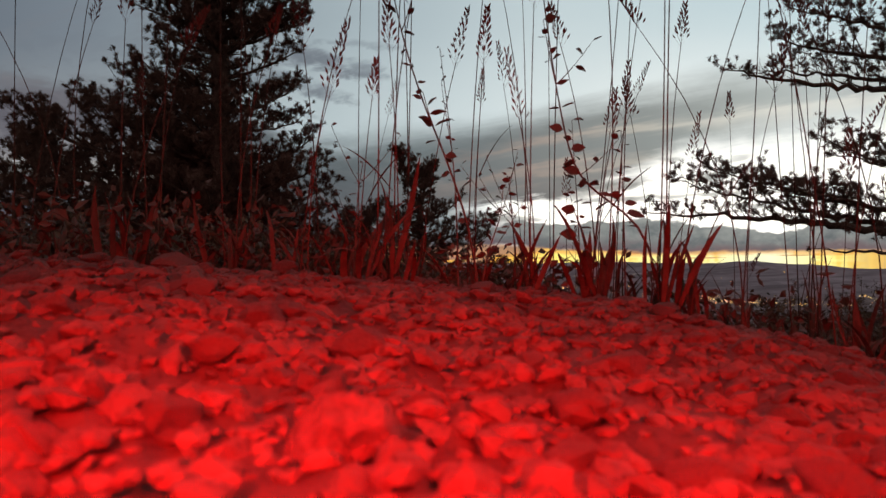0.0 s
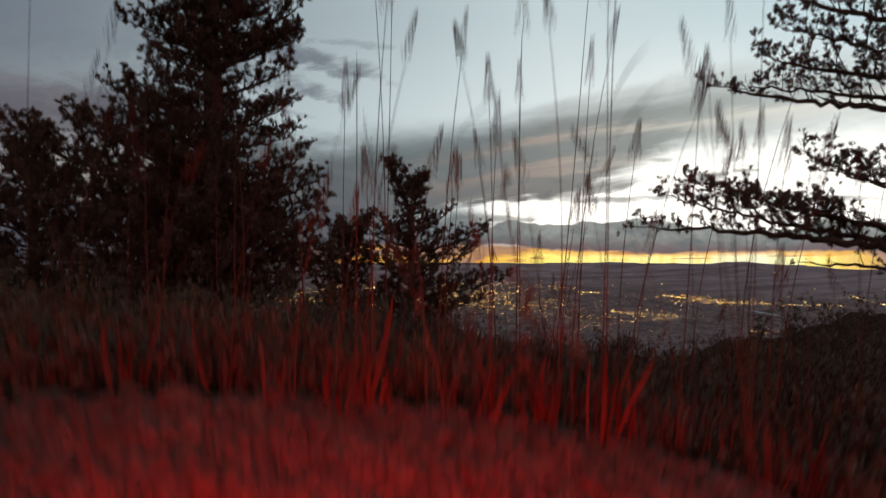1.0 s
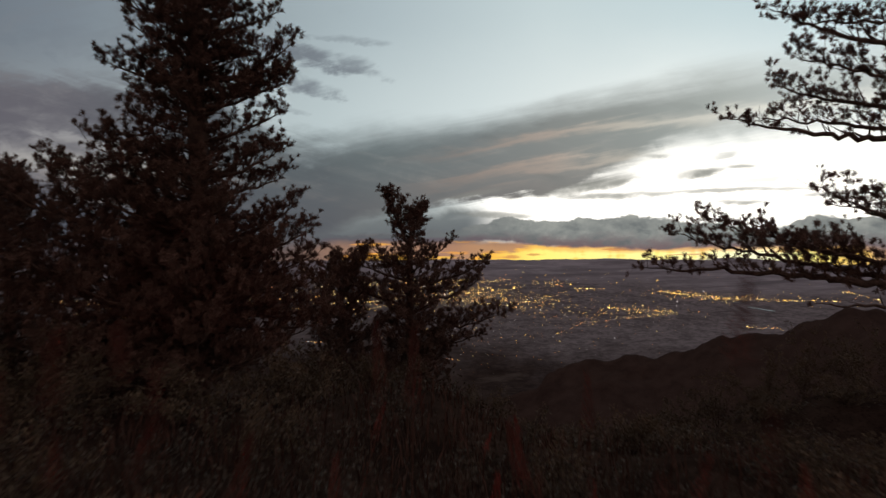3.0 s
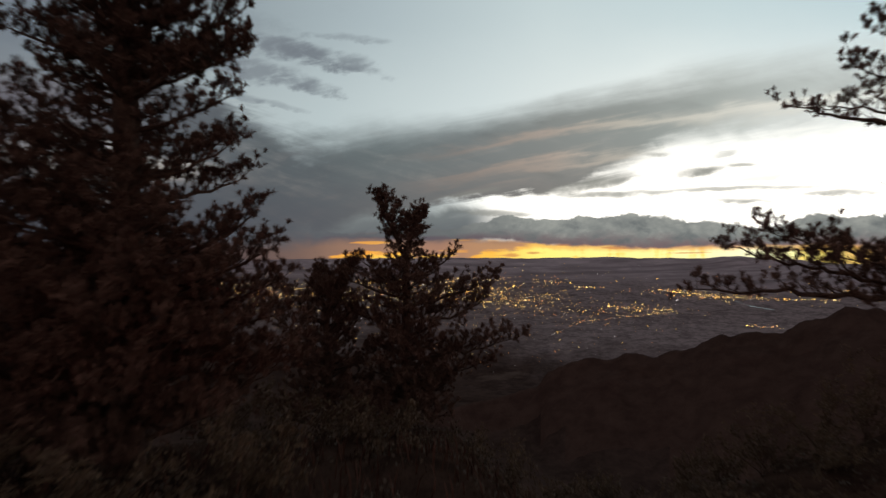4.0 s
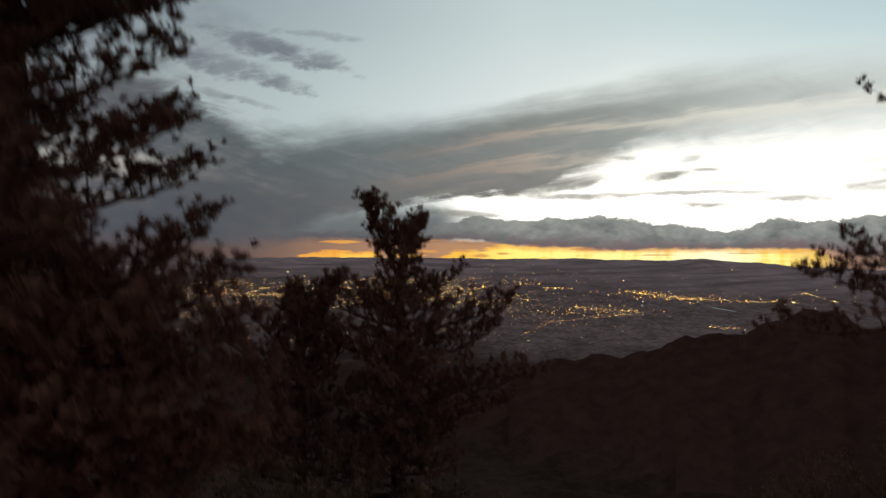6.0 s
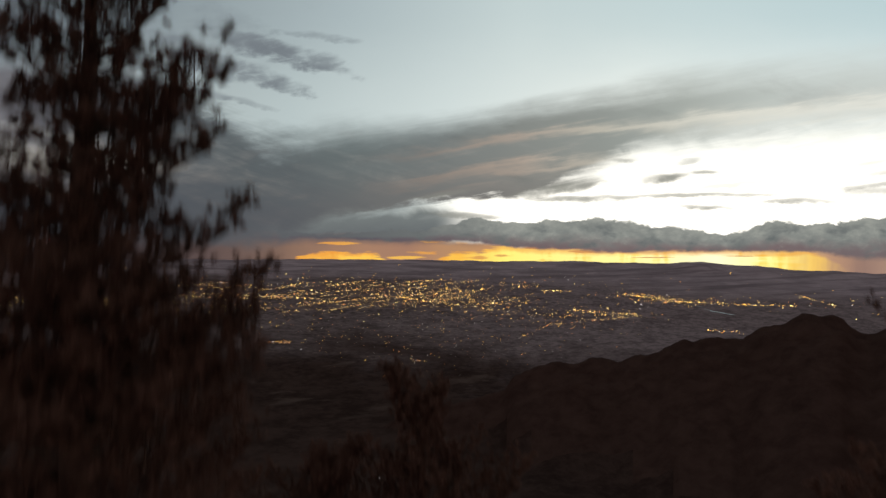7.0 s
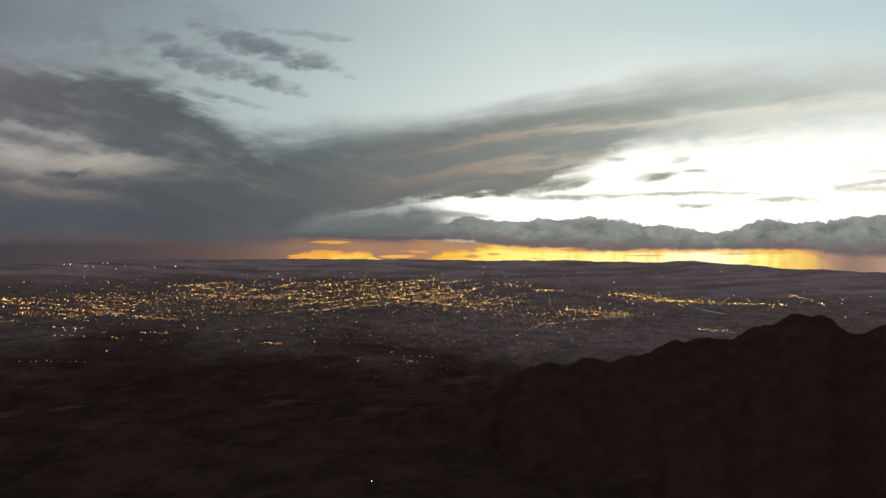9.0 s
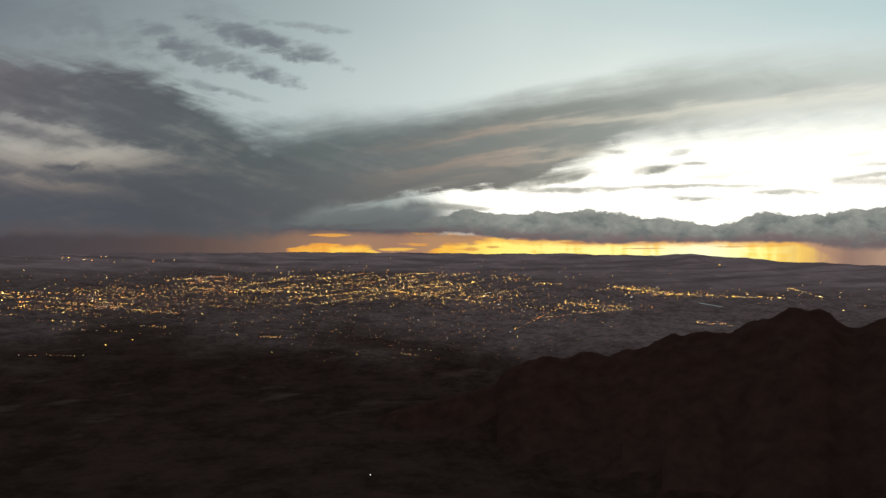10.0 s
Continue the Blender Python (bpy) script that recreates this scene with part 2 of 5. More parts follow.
hot = tint(hot, hue(222, 138, 62), step(v - profile(cu, [(-4, 4.4), (8.2, 4.36), (9, 4.27), (10.4, 4.34), (20, 4.32)]), 0.06, -0.02) * 0.55)
fire_top = profile(cu, [(-4, 4.8), (4.9, 4.60), (5.1, 4.42), (5.45, 4.31), (6.1, 4.31), (6.5, 4.37), (6.9, 4.56), (7.3, 4.60), (7.6, 4.46), (7.9, 4.34), (8.35, 4.31), (8.5, 4.23), (9.6, 4.24), (10.3, 4.28), (10.6, 4.32),
                        (11.5, 4.30), (13.4, 4.28), (14.2, 4.31), (14.8, 4.6), (20, 4.8)])
fire = step(cv - fire_top + (dash * 0.05 + lump * 0.03 + curl * 0.02) * step(cu, 9.5, 8.0, 0.4, 1.0), -0.03, 0.05) * step(shaft * 0.3 + dash * 0.35, 1.0, 0.5) * step(cu + shaft * 0.35, 14.9, 13.7)
for a, b, ra, rb in ((5.8, 4.165, 0.33, 0.030), (7.55, 4.13, 0.30, 0.022), (8.05, 4.145, 0.32, 0.026), (7.3, 4.33, 0.28, 0.030), (7.05, 4.42, 0.3, 0.03)):
    p, q = (cu - a) / ra, (cv - b) / rb
    fire = Val.op("MAXIMUM", fire, step(p * p + q * q + dash * 0.9 + lump * 0.6, 1.3, 0.0) * 0.8)
low = tint(rain, hot, fire)
for a, b, ra, rb in ((8.75, 4.375, 0.16, 0.025), (9.25, 4.245, 0.13, 0.02), (10.12, 4.30, 0.22, 0.03), (8.3, 4.41, 0.25, 0.03), (11.5, 4.40, 0.4, 0.012), (13.0, 4.37, 0.4, 0.012)):
    p, q = (cu - a) / ra, (cv - b) / rb
    low = tint(low, hue(196, 130, 78), step(p * p + q * q + lump * 0.8 + dash * 0.8, 1.4, 0.0) * 0.75)
edge_low = profile(cu, [(-4, 4.05), (4, 4.03), (5, 4.02), (7, 4.08), (8.4, 4.16), (20, 4.16)])
blend = profile(cu, [(-4, 0.30), (4.5, 0.26), (6.5, 0.14), (8.5, 0.07), (20, 0.07)])
sky = tint(sky, low, step(v - edge_low, -0.08, blend))

# the low cloud bank with lumpy lit tops
bank_top = profile(cu, [(-4, 4.1), (4.5, 4.02), (6.5, 3.98), (7.5, 3.90), (7.9, 3.82), (8.15, 3.70), (8.5, 3.74), (8.9, 3.80), (9.4, 3.77), (10, 3.73), (10.7, 3.75), (11.2, 3.83), (11.8, 3.87), (12.3, 3.96), (12.8, 3.98),
                        (13.1, 3.90), (13.35, 3.78), (13.7, 3.76), (14.1, 3.82), (14.6, 3.78), (15.1, 3.72), (15.8, 3.62), (20, 3.5)])
bank_foot = profile(cu, [(-4, 4.12), (4.5, 4.06), (6, 4.09), (7, 4.11), (8, 4.13), (8.6, 4.20), (9.5, 4.24), (10.2, 4.27), (10.6, 4.32), (11.3, 4.29), (12.5, 4.28), (13.6, 4.27), (14.3, 4.30), (14.9, 4.36), (20, 4.38)])
crisp = billow(cu * 9.0, cv * 14.0, 1.7, 4.0, 0.6, 0.2)
knob = billow(cu * 2.4, cv * 4.2, 6.1, 5.0, 0.5, 0.2)
bank = step(cv - bank_top + knob * 0.022 + lump * 0.035 + crisp * 0.012, -0.025, 0.025) * step(cv - bank_foot + lump * 0.02 + soft * 0.02, profile(cu, [(-4, 0.05), (14, 0.035), (15, 0.10), (20, 0.1)]), -0.03)
bank = bank * step(cu, 3.6, 6.2)
share = (cv - bank_top) / (bank_foot - bank_top)
tone = tint(hues(cu, [(-4, 80, 80, 86), (5.5, 86, 88, 92), (7.4, 102, 106, 106), (8.6, 120, 124, 121), (20, 120, 124, 121)]), hues(cu, [(-4, 80, 76, 84), (6, 84, 80, 88), (9, 106, 92, 94), (12, 114, 97, 98), (15, 108, 96, 98), (20, 96, 90, 94)]), step(share + knob * 0.12, 0.45, 1.0))
tone = tint(tone, hue(162, 164, 156), step(knob * 0.35 + lump * 0.45 + crisp * 0.25 - share * 1.0, -0.9, 0.9) * step(cu, 7.0, 9.0) * 0.6)
tone = tint(tone, hue(90, 95, 96), step(knob * 0.6 + lump * 0.5, 0.0, -1.1) * step(share, 0.0, 0.35) * 0.8)
sky = tint(sky, tone, bank)

# the rest of the sky, away from the afterglow, and a dim land tone below
rest = tint((0.355, 0.238, 0.218), (0.185, 0.170, 0.172), step(el, 0.0, 50.0))
sky = tint(rest, sky, step(ahead, 0.45, 0.72))
sky = tint(sky, (0.03, 0.028, 0.03), step(el, -2.2, -3.2))

back = Val.tree.nodes.new("ShaderNodeBackground")
Val.tree.links.new(sky, back.inputs[0])
back.inputs[1].default_value = 1.14
out = Val.tree.nodes.new("ShaderNodeOutputWorld")
Val.tree.links.new(back.outputs[0], out.inputs[0])


# ---------------------------------------------------------------- lamps: the craft's two red position lights on the ground
def red_light(x, y, z, power):
    data = bpy.data.lights.new("position_light", "SPOT")
    data.color, data.energy, data.shadow_soft_size = (1.0, 0.007, 0.006), power, 0.006
    data.spot_size, data.spot_blend = radians(112), 1.0
    ob = new("position_light", data)
    ob.matrix_world = look((x, y, z), (x * 1.6, 0.50, -0.18))
    return ob


red_light(-0.14, -0.14, 0.23, 75.0)
red_light(0.14, -0.14, 0.22, 66.0)


# ---------------------------------------------------------------- materials
def material(name, c0, c1, scale, rough=0.9, bump=0.0, fine=0.0, spread=(0.35, 0.65), metal=0.0, spec=0.3, island=0.0):
    """Two colours mixed by noise in metres, a finer grain, a bump, and some difference from piece to piece."""
    m = bpy.data.materials.new(name)
    m.use_nodes = True
    Val.tree = m.node_tree
    bsdf = m.node_tree.nodes["Principled BSDF"]
    pos = Val.tree.nodes.new("ShaderNodeTexCoord").outputs["Object"]
    big = fuzz(pos, scale, 6.0, 0.6, 0.2)
    f = step(big, spread[0], spread[1])
    col = tint(c0, c1, f)
    if fine:
        grain = fuzz(pos, fine, 4.0, 0.7)
        dark = tuple(v * 0.45 for v in c0)
        col = tint(dark, col, step(grain, 0.30, 0.52))
    if island:
        geo = Val.tree.nodes.new("ShaderNodeNewGeometry")
        info = Val.tree.nodes.new("ShaderNodeObjectInfo")
        r = Val.op("FRACT", Val(geo.outputs["Random Per Island"]) + Val(info.outputs["Random"]))
        col = tint(col, tuple(min(1, v * 2.0) for v in c1), r * island)
    Val.tree.links.new(col, bsdf.inputs["Base Color"])
    bsdf.inputs["Roughness"].default_value = rough
    bsdf.inputs["Metallic"].default_value = metal
    bsdf.inputs["Specular IOR Level"].default_value = spec
    if bump:
        b = Val.tree.nodes.new("ShaderNodeBump")
        b.inputs["Strength"].default_value = min(1.0, bump)
        b.inputs["Distance"].default_value = 0.25 / max(fine or scale, 1e-3)
        h = fuzz(pos, fine or scale, 6.0, 0.65)
        Val.tree.links.new(h.s, b.inputs["Height"])
        Val.tree.links.new(b.outputs[0], bsdf.inputs["Normal"])
    return m


def glowing(name, colour, strength):
    m = bpy.data.materials.new(name)
    m.use_nodes = True
    bsdf = m.node_tree.nodes["Principled BSDF"]
    bsdf.inputs["Base Color"].default_value = (0.3, 0.3, 0.3, 1)
    bsdf.inputs["Emission Color"].default_value = (*colour, 1)
    Val.tree = m.node_tree
    geo = Val.tree.nodes.new("ShaderNodeNewGeometry")
    r = Val(geo.outputs["Random Per Island"])
    Val.tree.links.new((r * r * r * (strength * 0.85) + strength * 0.15).s, bsdf.inputs["Emission Strength"])
    return m


GRAVEL = material("gravel_soil", (0.030, 0.017, 0.013), (0.052, 0.032, 0.026), 9.0, 0.95, 0.9, 120.0)
STONE = material("limestone", (0.036, 0.021, 0.017), (0.072, 0.046, 0.038), 14.0, 0.92, 0.8, 160.0, island=0.25)
PALE_STONE = material("pale_limestone", (0.075, 0.060, 0.051), (0.130, 0.106, 0.090), 2.6, 0.92, 0.7)
SOIL = material("dry_slope_soil", (0.022, 0.0145, 0.0115), (0.048, 0.031, 0.024), 0.8, 0.95, 0.6, 14.0, spec=0.0)
FOREST = material("wooded_mountainside", (0.032, 0.021, 0.018), (0.062, 0.043, 0.036), 0.030, 0.95, 0.35, spread=(0.15, 0.85), spec=0.0)


def plain_material():
    """Dry valley land: dark scrub on the foothills, then suburbs and farmland; blue-grey haze is painted in far off."""
    m = bpy.data.materials.new("valley_plain")
    m.use_nodes = True
    Val.tree = m.node_tree
    bsdf = m.node_tree.nodes["Principled BSDF"]
    pos = Val.tree.nodes.new("ShaderNodeTexCoord").outputs["Object"]
    sep = Val.tree.nodes.new("ShaderNodeSeparateXYZ")
    Val.tree.links.new(pos, sep.inputs[0])
    px, py = Val(sep.outputs[0]), Val(sep.outputs[1])
    r = Val.op("SQRT", px * px + py * py)
    wide = fuzz(pos, 0.0022, 5.0, 0.55, 0.4) - 0.5
    blocks = fuzz(pos, 0.011, 5.0, 0.65, 0.2)
    specks = fuzz(pos, 0.045, 4.0, 0.75)
    # haze put into the colour: the suburbs turn paler towards the right
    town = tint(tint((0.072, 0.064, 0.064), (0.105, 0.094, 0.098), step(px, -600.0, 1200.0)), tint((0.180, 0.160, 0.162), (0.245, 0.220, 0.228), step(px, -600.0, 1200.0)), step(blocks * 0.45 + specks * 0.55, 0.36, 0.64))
    # far haze painted as a pale blue-grey tone over the open land
    hazy_fields = tint((0.238, 0.220, 0.242), (0.350, 0.322, 0.348), step(fuzz(pos, 0.0045, 6.0, 0.65, 0.6), 0.34, 0.66))
    hazy_fields = tint((0.170, 0.156, 0.172), hazy_fields, step(fuzz(vec(px * 0.0014, py * 0.006), 1.0, 5.0, 0.6), 0.34, 0.56))
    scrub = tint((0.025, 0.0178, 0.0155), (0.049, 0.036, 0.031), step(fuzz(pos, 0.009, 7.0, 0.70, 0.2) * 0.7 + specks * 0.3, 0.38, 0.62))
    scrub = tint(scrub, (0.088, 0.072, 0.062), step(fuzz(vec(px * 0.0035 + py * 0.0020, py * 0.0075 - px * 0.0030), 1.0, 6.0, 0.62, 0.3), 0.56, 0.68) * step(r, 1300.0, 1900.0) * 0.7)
    # dark tone reaches farther out on the left, painting the rain shade there
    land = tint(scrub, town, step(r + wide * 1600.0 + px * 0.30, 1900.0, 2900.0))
    # the painted haze sets in nearer on the right
    land = tint(land, hazy_fields, step(r + wide * 1200.0 + Val.op("MAXIMUM", px, 0.0) * 0.15, 3700.0, 4600.0))
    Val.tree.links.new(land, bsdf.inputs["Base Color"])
    bsdf.inputs["Roughness"].default_value = 0.95
    bsdf.inputs["Specular IOR Level"].default_value = 0.0
    return m


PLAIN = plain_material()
BARK = material("pine_bark", (0.055, 0.036, 0.027), (0.115, 0.078, 0.058), 6.0, 0.95, 0.9, 40.0)
NEEDLE = material("pine_needles", (0.084, 0.051, 0.040), (0.132, 0.085, 0.065), 2.0, 0.85, island=0.2, spec=0.05)
LEAF = material("shrub_leaves", (0.058, 0.044, 0.030), (0.104, 0.080, 0.050), 3.0, 0.6, island=0.25, spec=0.1)
WEED = material("weed_leaves", (0.030, 0.024, 0.016), (0.056, 0.044, 0.029), 9.0, 0.7, island=0.2)
STRAW = material("dry_grass", (0.034, 0.019, 0.014), (0.068, 0.036, 0.026), 9.0, 0.85, island=0.25, spec=0.1)
# seed heads coloured red in place of the flying craft's red light
PLUME = material("red_lit_seed_heads", (0.080, 0.030, 0.024), (0.135, 0.052, 0.040), 9.0, 0.85, spec=0.1)
WATER = material("river_water", (0.05, 0.055, 0.06), (0.07, 0.075, 0.08), 0.01, 0.12, spec=0.8)
AMBER = glowing("sodium_lamp", (1.0, 0.56, 0.085), 4.0)
PALE = glowing("pale_lamp", (1.0, 0.74, 0.24), 4.4)
ORANGE = glowing("orange_lamp", (1.0, 0.34, 0.07), 2.6)
LAMP = glowing("road_lamp", (1.0, 0.98, 0.95), 6.0)
WHITE = glowing("white_lamp", (0.95, 0.93, 0.9), 1.8)


# ---------------------------------------------------------------- mesh helpers
def mesh(name, verts, faces, mats, smooth=False, slots=None):
    me = bpy.data.meshes.new(name)
    verts = np.asarray(verts, float).reshape(-1, 3)
    faces = np.asarray(faces, int)
    me.vertices.add(len(verts))
    me.vertices.foreach_set("co", verts.ravel())
    k = faces.shape[1]
    me.loops.add(faces.size)
    me.loops.foreach_set("vertex_index", faces.ravel())
    me.polygons.add(len(faces))
    me.polygons.foreach_set("loop_start", np.arange(len(faces)) * k)
    for m in (mats if isinstance(mats, (list, tuple)) else [mats]):
        me.materials.append(m)
    if slots is not None:
        me.polygons.foreach_set("material_index", np.asarray(slots, int))
    me.polygons.foreach_set("use_smooth", np.full(len(faces), bool(smooth)))
    me.update(calc_edges=True)
    me.validate()
    return me


def part(name, me, parent, label="", m=None):
    """One mesh object under a thing or a part."""
    ob = new(name, me)
    ob.parent = parent
    if m is not None:
        ob.matrix_local = m
    if label:
        ob["label"] = label
    return ob


class Heap:
    """Collects vertices and faces of one mesh; triangles or quads."""

    def __init__(self):
        self.v, self.f, self.n = [], [], 0

    def add(self, v, f):
        self.v.append(np.asarray(v, float))
        self.f.append(np.asarray(f, int) + self.n)
        self.n += len(v)

    def mesh(self, name, mat, smooth=False):
        return mesh(name, np.concatenate(self.v), np.concatenate(self.f), mat, smooth)


def unit(v):
    return v / (np.linalg.norm(v) + 1e-9)


def tube(heap, pts, radii, sides=5):
    pts = np.asarray(pts, float)
    n = len(pts)
    tan = np.gradient(pts, axis=0)
    tan /= np.linalg.norm(tan, axis=1)[:, None] + 1e-9
    ref = np.array([0.31, 0.17, 0.93]) if abs(tan[0][2]) < 0.8 else np.array([0.95, 0.1, 0.2])
    u = np.cross(tan, ref)
    u /= np.linalg.norm(u, axis=1)[:, None] + 1e-9
    w = np.cross(tan, u)
    ang = np.arange(sides) * 2 * math.pi / sides
    ring = (u[:, None] * np.cos(ang)[None, :, None] + w[:, None] * np.sin(ang)[None, :, None]) * np.asarray(radii)[:, None, None]
    v = (pts[:, None] + ring).reshape(-1, 3)
    i, j = np.meshgrid(np.arange(n - 1), np.arange(sides), indexing="ij")
    a, b = i * sides + j, i * sides + (j + 1) % sides
    heap.add(v, np.stack([a, b, b + sides, a + sides], -1).reshape(-1, 4))


def curve3(p0, p1, p2, n):
    t = np.linspace(0, 1, n)[:, None]
    return (1 - t) ** 2 * p0 + 2 * t * (1 - t) * p1 + t * t * p2


# ---------------------------------------------------------------- ground: one sheet from the gravel to the horizon
def crest_dip(a):
    """Degrees below level of the mountain ridge's crest, by bearing."""
    return np.interp(a, [-60, -20, -8, 0, 7.5, 9.3, 10.3, 12.3, 17, 19.6, 22.8, 24.7, 28.7, 29.3, 30.8, 33.7, 35.3, 36.4, 37.1, 38.2, 40, 45, 60, 100],
                     [25, 23, 19, 15.2, 13.4, 12.8, 11.3, 10.7, 9.7, 9.65, 8.7, 7.5, 7.03, 7.2, 6.2, 4.93, 4.6, 4.9, 5.64, 6.05, 5.05, 3.8, 3.0, 8.0])


def ground_z(x, y):
    """Height of the ground, as arrays."""
    x, y = np.asarray(x, float), np.asarray(y, float)
    r = np.hypot(x, y)
    a = np.degrees(np.arctan2(x, y))
    front = np.clip((np.cos(np.radians(a)) + 0.25) / 0.5, 0, 1)
    # the slope in front, by distance
    lr = np.log(np.maximum(r, 0.05))
    near = np.interp(lr, np.log([0.05, 1.25, 3, 8, 11, 17, 25, 60, 200, 600, 1000, 1500, 2000, 3000, 4000, 4900]),
                     [0, 0.0, -0.30, -0.75, -1.05, -2.5, -6.5, -42, -135, -330, -405, -425, -430, -330, -188, -80])
    # it falls away sooner to the right
    near = near - np.interp(lr, np.log([3, 8, 11, 17, 25, 60]), [0, 0.32, 0.85, 1.8, 2.0, 0]) * np.clip((a - 1) / 6, 0, 1)
    far_dip = 4900 * np.radians(0.30) * (np.clip(np.abs(a - 4), 0, 40) / 36) ** 2
    hill = 20 * np.exp(-((a - 26.5) / 3.0) ** 2) + 9 * np.exp(-((a - 31) / 2.2) ** 2) + 18 * np.exp(-((a - 20) / 12) ** 2) + 2.2 * np.sin(2.3 * a + 1) * np.sin(1.1 * a) + 1.3 * np.sin(5.1 * a) * np.sin(0.7 * a + 2) + 5 * np.exp(-((a + 3) / 5) ** 2) \
        + 5 * np.sin(a * 0.9) * np.cos(a * 0.37)
    near = near - far_dip * np.clip((r - 2500) / 2400, 0, 1) + hill * np.clip((r - 4550) / 330, 0, 1)
    zc = 10 - 1500 * np.tan(np.radians(crest_dip(a)))
    ridge = np.where(r < 1500, zc - (1500 - r) * 0.52, zc - (r - 1500) * 0.75)
    ridge = np.where(r > 300, ridge, -9e9)
    z_front = np.maximum(near, ridge)
    z_back = np.interp(lr, np.log([0.05, 20, 60, 300, 4900]), [0, 0.3, -1, -30, -300])
    z = z_back + (z_front - z_back) * front
    # the gravel falls to the right and its rim is uneven
    xc = np.clip(x, -1.6, 1.5)
    z = z - (np.where(xc > 0, 0.06, 0.115) * xc + 0.16 * np.maximum(xc, 0) ** 2) * np.exp(-(r / 4) ** 2)
    z = z + 4.1 * np.exp(-((x - 12.5) / 5.5) ** 2 - ((y - 17) / 5.0) ** 2)
    z = z + 0.02 * np.sin(3.1 * x + 1) * np.sin(2.3 * y) * np.clip((r - 0.3) / 0.7, 0, 1) * np.exp(-(r / 12) ** 2)
    return z


def unevenness(x, y):
    return 0.016 * noise.fractal((x * 9, y * 9, 0), 0.6, 2.1, 4)


def build_ground():
    view = np.arange(-52, 62, 0.28)
    rest = np.arange(62, 308, 3.0)
    az_list = np.radians(np.concatenate([view, rest]))
    rings = np.concatenate([[0.04], np.linspace(0.08, 1.7, 55), np.geomspace(1.75, 1400, 110), np.linspace(1410, 1640, 24), np.geomspace(1680, 4900, 46)])
    A, Rr = np.meshgrid(az_list, rings)
    X, Y = np.sin(A) * Rr, np.cos(A) * Rr
    Z = ground_z(X, Y)
    rough = np.zeros_like(Z)
    for i in range(Z.shape[0]):
        rr = rings[i]
        for j in range(Z.shape[1]):
            p = (X[i, j], Y[i, j], 0.0)
            if rr < 3:
                rough[i, j] = unevenness(p[0], p[1])
            elif rr < 60:
                rough[i, j] = min(0.16, 0.03 * rr) * noise.fractal((p[0] * 0.9, p[1] * 0.9, 5), 0.7, 2.1, 4)
            elif rr < 1900:
                low = 1.0 if A[i, j] > 0.13 or rr < 900 else max(0.22, 1 - (rr - 900) / 250)
                rough[i, j] = low * min(9.0, rr * 0.006) * noise.fractal((p[0] * 0.018, p[1] * 0.018, 9), 0.75, 2.1, 6)
    Z = Z + rough
    n, k = Z.shape
    V = np.stack([X, Y, Z], -1).reshape(-1, 3)
    i, j = np.meshgrid(np.arange(n - 1), np.arange(k), indexing="ij")
    a, b = i * k + j, i * k + (j + 1) % k
    F = np.stack([a, b, b + k, a + k], -1).reshape(-1, 4)[:, ::-1]
    rad = (rings[:-1] * 1.0)[:, None] + 0 * j
    deg = np.degrees(az_list)[None, :] + 0 * i
    turn = np.where(deg > 180, deg - 360, deg)
    base_z = np.interp(rad, [300, 600, 1000, 1500, 2000], [-170, -330, -405, -425, -430])
    crest_z = 10 - 1500 * np.tan(np.radians(crest_dip(turn)))
    face = np.where(rad < 1500, crest_z - (1500 - rad) * 0.52, crest_z - (rad - 1500) * 0.75)
    wooded = (rad < 1000) | (face > base_z) | (np.abs(turn) > 70)
    mx, my = np.sin(np.radians(deg)) * rad, np.cos(np.radians(deg)) * rad
    rim = 1.32 + 0.16 * np.sin(3.7 * mx + 1.0) * np.cos(2.9 * my) + 0.07 * np.sin(9.1 * mx + 2.0 * my)
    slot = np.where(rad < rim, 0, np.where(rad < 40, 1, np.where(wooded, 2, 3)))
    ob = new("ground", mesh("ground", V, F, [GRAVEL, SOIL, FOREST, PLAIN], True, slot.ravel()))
    return tagged(ob, "gravel summit falling to wooded slopes and a valley plain", "ground", kind="structure")


ground = build_ground()


def gz(x, y):
    return float(ground_z(x, y))


# ---------------------------------------------------------------- pines


def needle_tuft(count, length, width, spread):
    """Needles as thin triangles, fanned about +z."""
    g = np.random.default_rng(3)
    v = []
    for i in range(count):
        th = g.uniform(0, 2 * math.pi)
        ph = spread * math.sqrt(g.uniform(0.02, 1))
        d = np.array([math.sin(ph) * math.cos(th), math.sin(ph) * math.sin(th), math.cos(ph)])
        side = unit(np.cross(d, g.normal(size=3))) * width
        base = np.array([0, 0, g.uniform(-0.5, 0.35) * length])
        v += [base - side, base + side, base + d * length * g.uniform(0.75, 1.1)]
    return np.array(v)


TUFT = needle_tuft(17, 0.064, 0.0044, 1.35)


